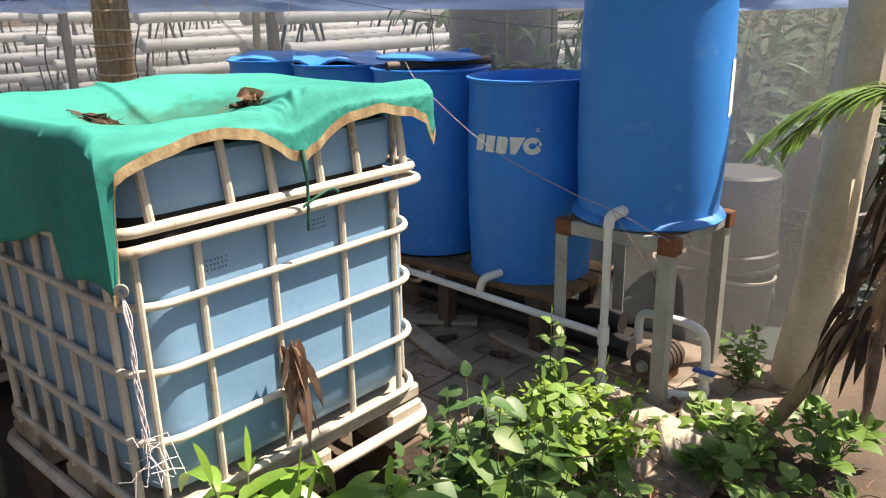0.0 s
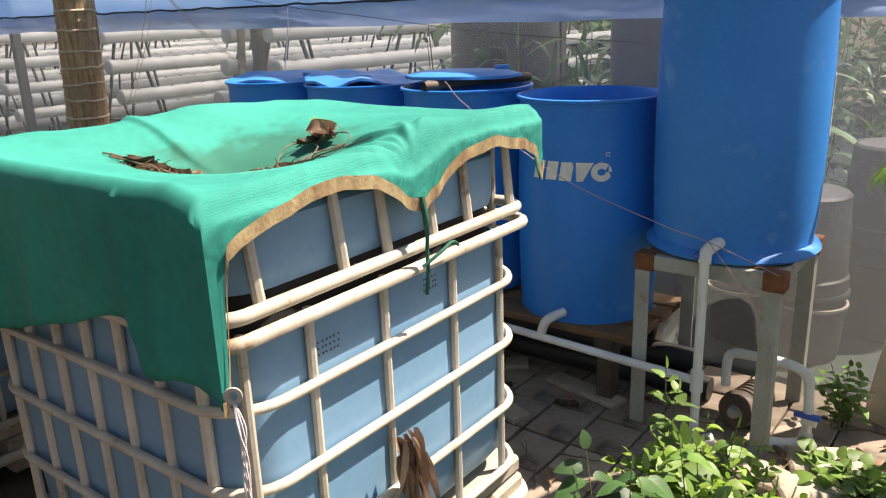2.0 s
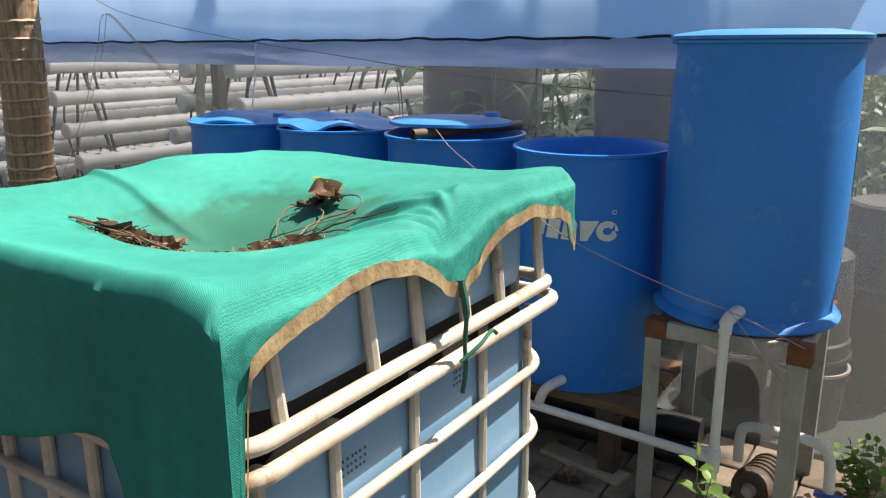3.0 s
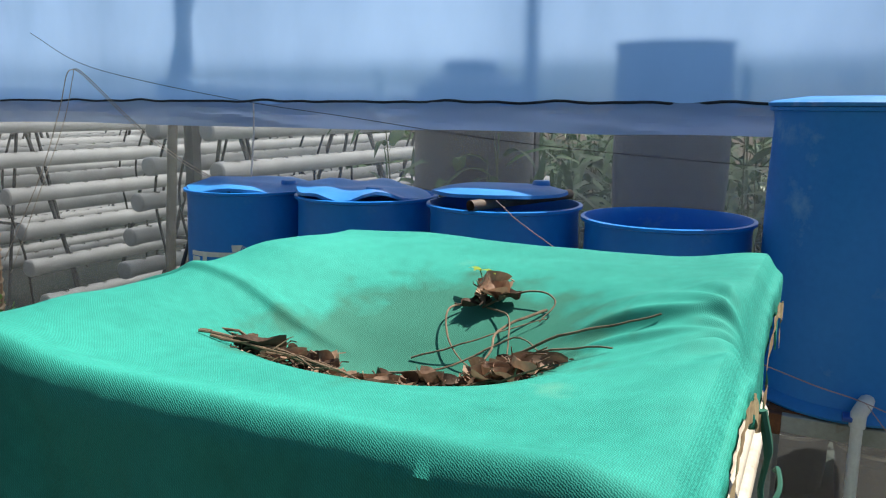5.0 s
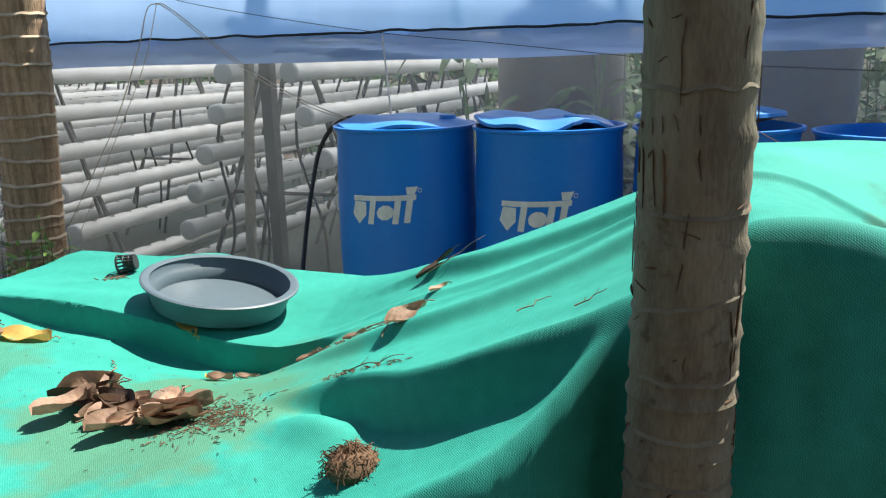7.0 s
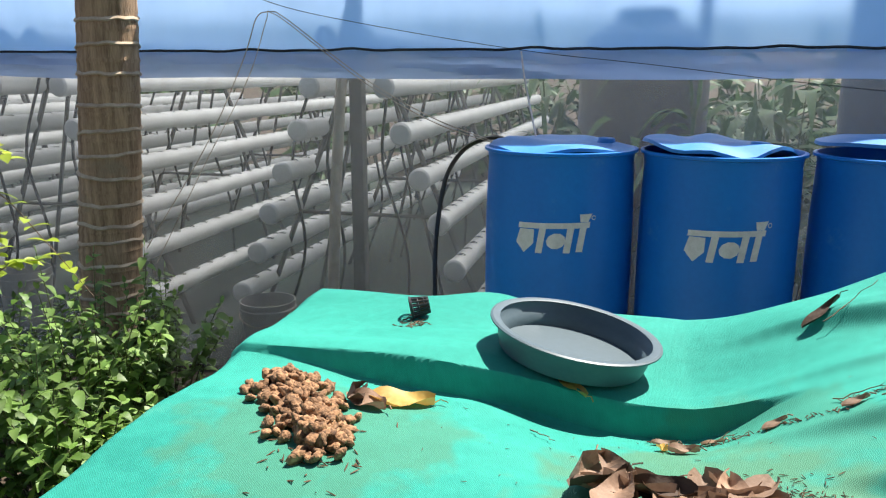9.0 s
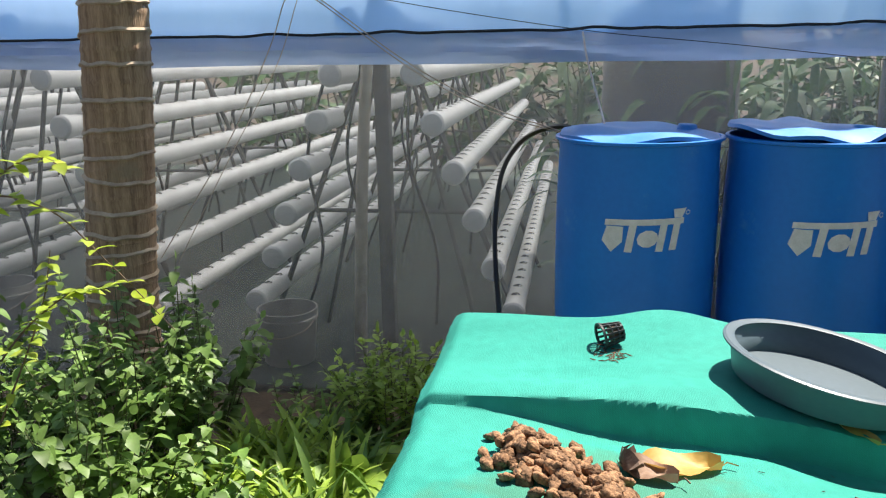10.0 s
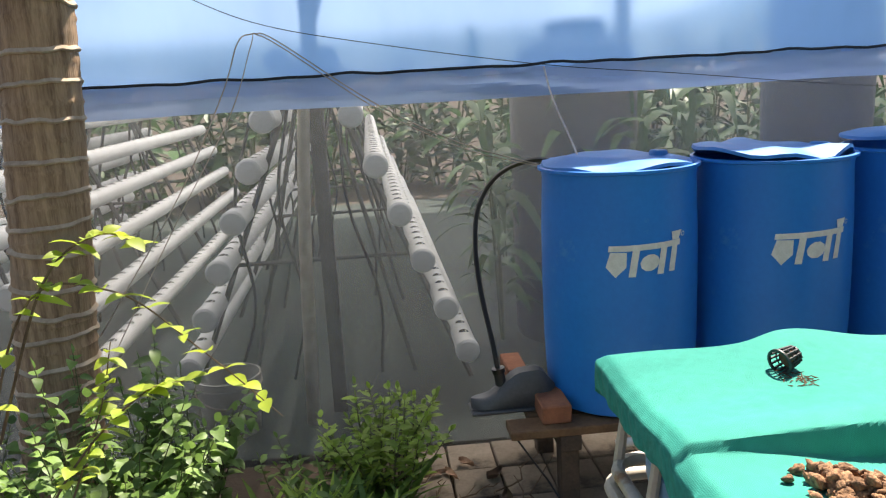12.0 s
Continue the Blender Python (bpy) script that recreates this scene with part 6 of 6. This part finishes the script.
cable([(-5.25, 3.12, 1.80), (-5.16, 3.12, 1.75), (-4.8, 3.12, 1.49), (-4.48, 3.1, 1.325), (-4.2, 3.05, 1.245)], 0.0022, "wire", "thin brown wire running to a drum")
cable([(-5.6, 3.14, 2.0), (-5.25, 3.14, 1.84), (-4.8, 3.14, 1.74), (-4.13, 3.2, 1.63), (-3.6, 3.2, 1.57), (-2.6, 3.2, 1.46), (-1.2, 3.2, 1.38)], 0.0016, "cord", "thin dark wire along the greenhouse wall")
cable([(-4.135, 3.235, 1.625), (-4.11, 3.2, 1.5), (-4.05, 3.1, 1.30), (-4.04, 3.08, 1.25)], 0.004, "string", "white string tied from the film to a drum", "string")
cable([(-2.62, 2.70, 1.29), (-2.45, 2.62, 1.2), (-2.0, 2.54, 0.98), (-1.6, 2.53, 0.85), (-1.42, 2.55, 0.80), (-1.2, 2.6, 0.705)], 0.0018, "pink", "thin pink-brown wire slung between drum and stand")
cable([(-1.42, 2.55, 0.80), (-1.33, 2.57, 0.68), (-1.22, 2.59, 0.52), (-1.205, 2.6, 0.3)], 0.0014, "pink", "thin pink-brown wire hanging from the pipe")

# ---- pump and hose on the end of the bench ----
bp = thing("float_pump", (-4.375, 2.885, 0.333), "black boot-shaped plastic pump on the bench", "pump")
rows = []
for i in range(15):
    u = i / 14
    top = 0.055 + 0.085 * smooth(0.15, 0.6, u) * smooth(1.05, 0.8, u) + 0.02 * u
    wd = 0.055 * math.sqrt(max(0.02, 1 - (2 * u - 1) ** 6))
    rows.append([(-0.16 + 0.33 * u, wd * math.cos(a) * (1.0 if math.sin(a) < 0 else 0.9), 0.001 + top * 0.5 + (top * 0.5) * max(-1, min(1, 1.25 * math.sin(a)))) for a in [2 * math.pi * k / 20 for k in range(21)]])
M["pump_grey"] = mat("pump_grey", (0.10, 0.10, 0.105), (0.06, 0.06, 0.062), 0.5, 9, 90, 0.1, stain=(0.2, 0.19, 0.17), stain_scale=9, stain_at=0.62)
part("shell", G().grid(rows), "pump_grey", bp)
part("sole", G().box(-0.165, 0.165, -0.058, 0.058, 0.0, 0.014, 0.005), "pump_grey", bp, smooth=False)
part("outlet", G().tube([(-0.04, 0, 0.1), (-0.05, 0, 0.165)], [0.022, 0.02], 12), "black", bp)
part("clamp", G().tube([(-0.047, 0, 0.15), (-0.05, 0, 0.168)], 0.026, 12), "hose", bp)
cable([(-4.425, 2.885, 0.50), (-4.435, 2.91, 0.58), (-4.46, 3.02, 0.78), (-4.462, 3.10, 0.95), (-4.435, 3.13, 1.10), (-4.36, 3.12, 1.21), (-4.26, 3.08, 1.262), (-4.17, 3.04, 1.265), (-4.1, 3.0, 1.2)], 0.0105, "hose", "black rubber hose looping into a drum", "hose")
alone("brick", G().box(-0.055, 0.055, -0.1, 0.1, 0, 0.07, 0.005), "brick", "red clay brick on the bench", "brick", at=(-4.24, 2.80, 0.333), smooth=False)
alone("brick", G().box(-0.04, 0.04, -0.1, 0.1, 0, 0.14, 0.005), "brick", "upright red brick behind the pump", "brick", at=(-4.34, 3.02, 0.333), smooth=False)
cable([(-4.4, 2.7, 0.3), (-4.3, 2.66, 0.15), (-4.2, 2.6, 0.02), (-4.0, 2.55, 0.012)], 0.004, "hose", "black cable hanging from the bench", "cable")

for y, z, x0, x1 in ((2.92, 0.062, -2.75, -1.5), (3.03, 0.062, -2.6, -1.62), (2.975, 0.148, -2.7, -1.58)):
    alone("drain_pipe", G().tube([(x0, y, z), (x1, y + 0.02, z)], 0.049, 18), "black", "black drain pipe lying under the drums", "pipe", "black pipes under the drums")

# ---- planks and litter on the paving ----
for x, y, L, a in ((-2.28, 2.45, 0.5, -20), (-1.95, 2.72, 0.36, -12), (-2.45, 2.7, 0.4, 35)):
    alone("plank", G().box(-L / 2, L / 2, -0.045, 0.045, 0.0, 0.022, 0.003, m=pose(x, y, 0.016, 0, 0, a)), "pallet", "weathered loose board on the paving", "board", "loose boards", smooth=False)
for k in range(26):
    x, y = (rl.uniform(-4.8, -4.2), rl.uniform(2.3, 3.0)) if k < 12 else (rl.uniform(-2.6, -0.9), rl.uniform(2.1, 3.0))
    twig(x, y, rl.uniform(0.15, 0.5), rl.uniform(0, 180), 1, 0.004, 0.022, 0.2, 500 + k, "fallen_twig")
for k in range(40):
    x, y = (rl.uniform(-4.75, -4.2), rl.uniform(2.4, 3.1)) if k < 14 else (rl.uniform(-2.5, -0.7), rl.uniform(1.9, 3.0))
    fallen_leaf(x, y, rl.uniform(0.05, 0.12), rl.uniform(0.02, 0.05), rl.uniform(0, 360), "dry_dark" if k % 2 else "dry", "dry brown leaf on the paving", 0.4, 0.02, 0, "dry_leaf", "dry leaves on the paving")
M["slab"] = mat("slab", (0.46, 0.40, 0.31), (0.30, 0.25, 0.18), 0.9, 6, 70, 0.4, stain=(0.16, 0.12, 0.08), stain_scale=6, stain_at=0.6)
for x, y, w, d, a, tilt in ((-0.98, 2.42, 0.11, 0.13, 35, 4), (-1.01, 2.68, 0.12, 0.09, 22, -5), (-0.84, 2.62, 0.07, 0.06, 60, 6), (-1.18, 2.48, 0.09, 0.07, -12, 3), (-1.3, 2.3, 0.10, 0.08, 15, -3), (-1.12, 2.24, 0.08, 0.06, 70, 4)):
    alone("stone_slab", G().box(-w, w, -d, d, -0.02, 0.03, 0.010, m=pose(x, y, 0.02, tilt, tilt * 0.6, a)), "slab", "broken pale concrete slab beside the stand", "stone", "broken stones", smooth=False)

# ---- paving ----
pave = tagged(new("pavement"), "weathered grey paving tiles with dirty joints", "paving", kind="structure")
tiles = []
for k in range(4):
    tiles.append(G().box(-0.096, 0.096, -0.112, 0.112, -0.03, 0.012, 0.004, m=pose(0, 0, 0, 0.5 * (k - 1.5), 0.4 * (k % 2), 0)).mesh("tile", "tile"))
rt = random.Random(3)
k = 0
for i in range(20):
    for j in range(6):
        x, y = -4.72 + 0.2 * i, 1.98 + 0.234 * j
        ob = new("tile", tiles[k % 4])
        ob.parent = pave
        ob.matrix_basis = pose(x + rt.uniform(-0.003, 0.003), y + rt.uniform(-0.003, 0.003), rt.uniform(-0.004, 0.004), rt.uniform(-0.6, 0.6), rt.uniform(-0.6, 0.6), rt.uniform(-0.8, 0.8))
        k += 1

# unseen plain wall added behind the walker to keep sky light off the cloth
alone("wall_south", G().box(-4.3, -1.5, -1.15, -0.95, -0.1, 5.0, 0.01), "shade_wall", "added dark wall, out of view, that blocks sky light", "wall", kind="structure", smooth=False)
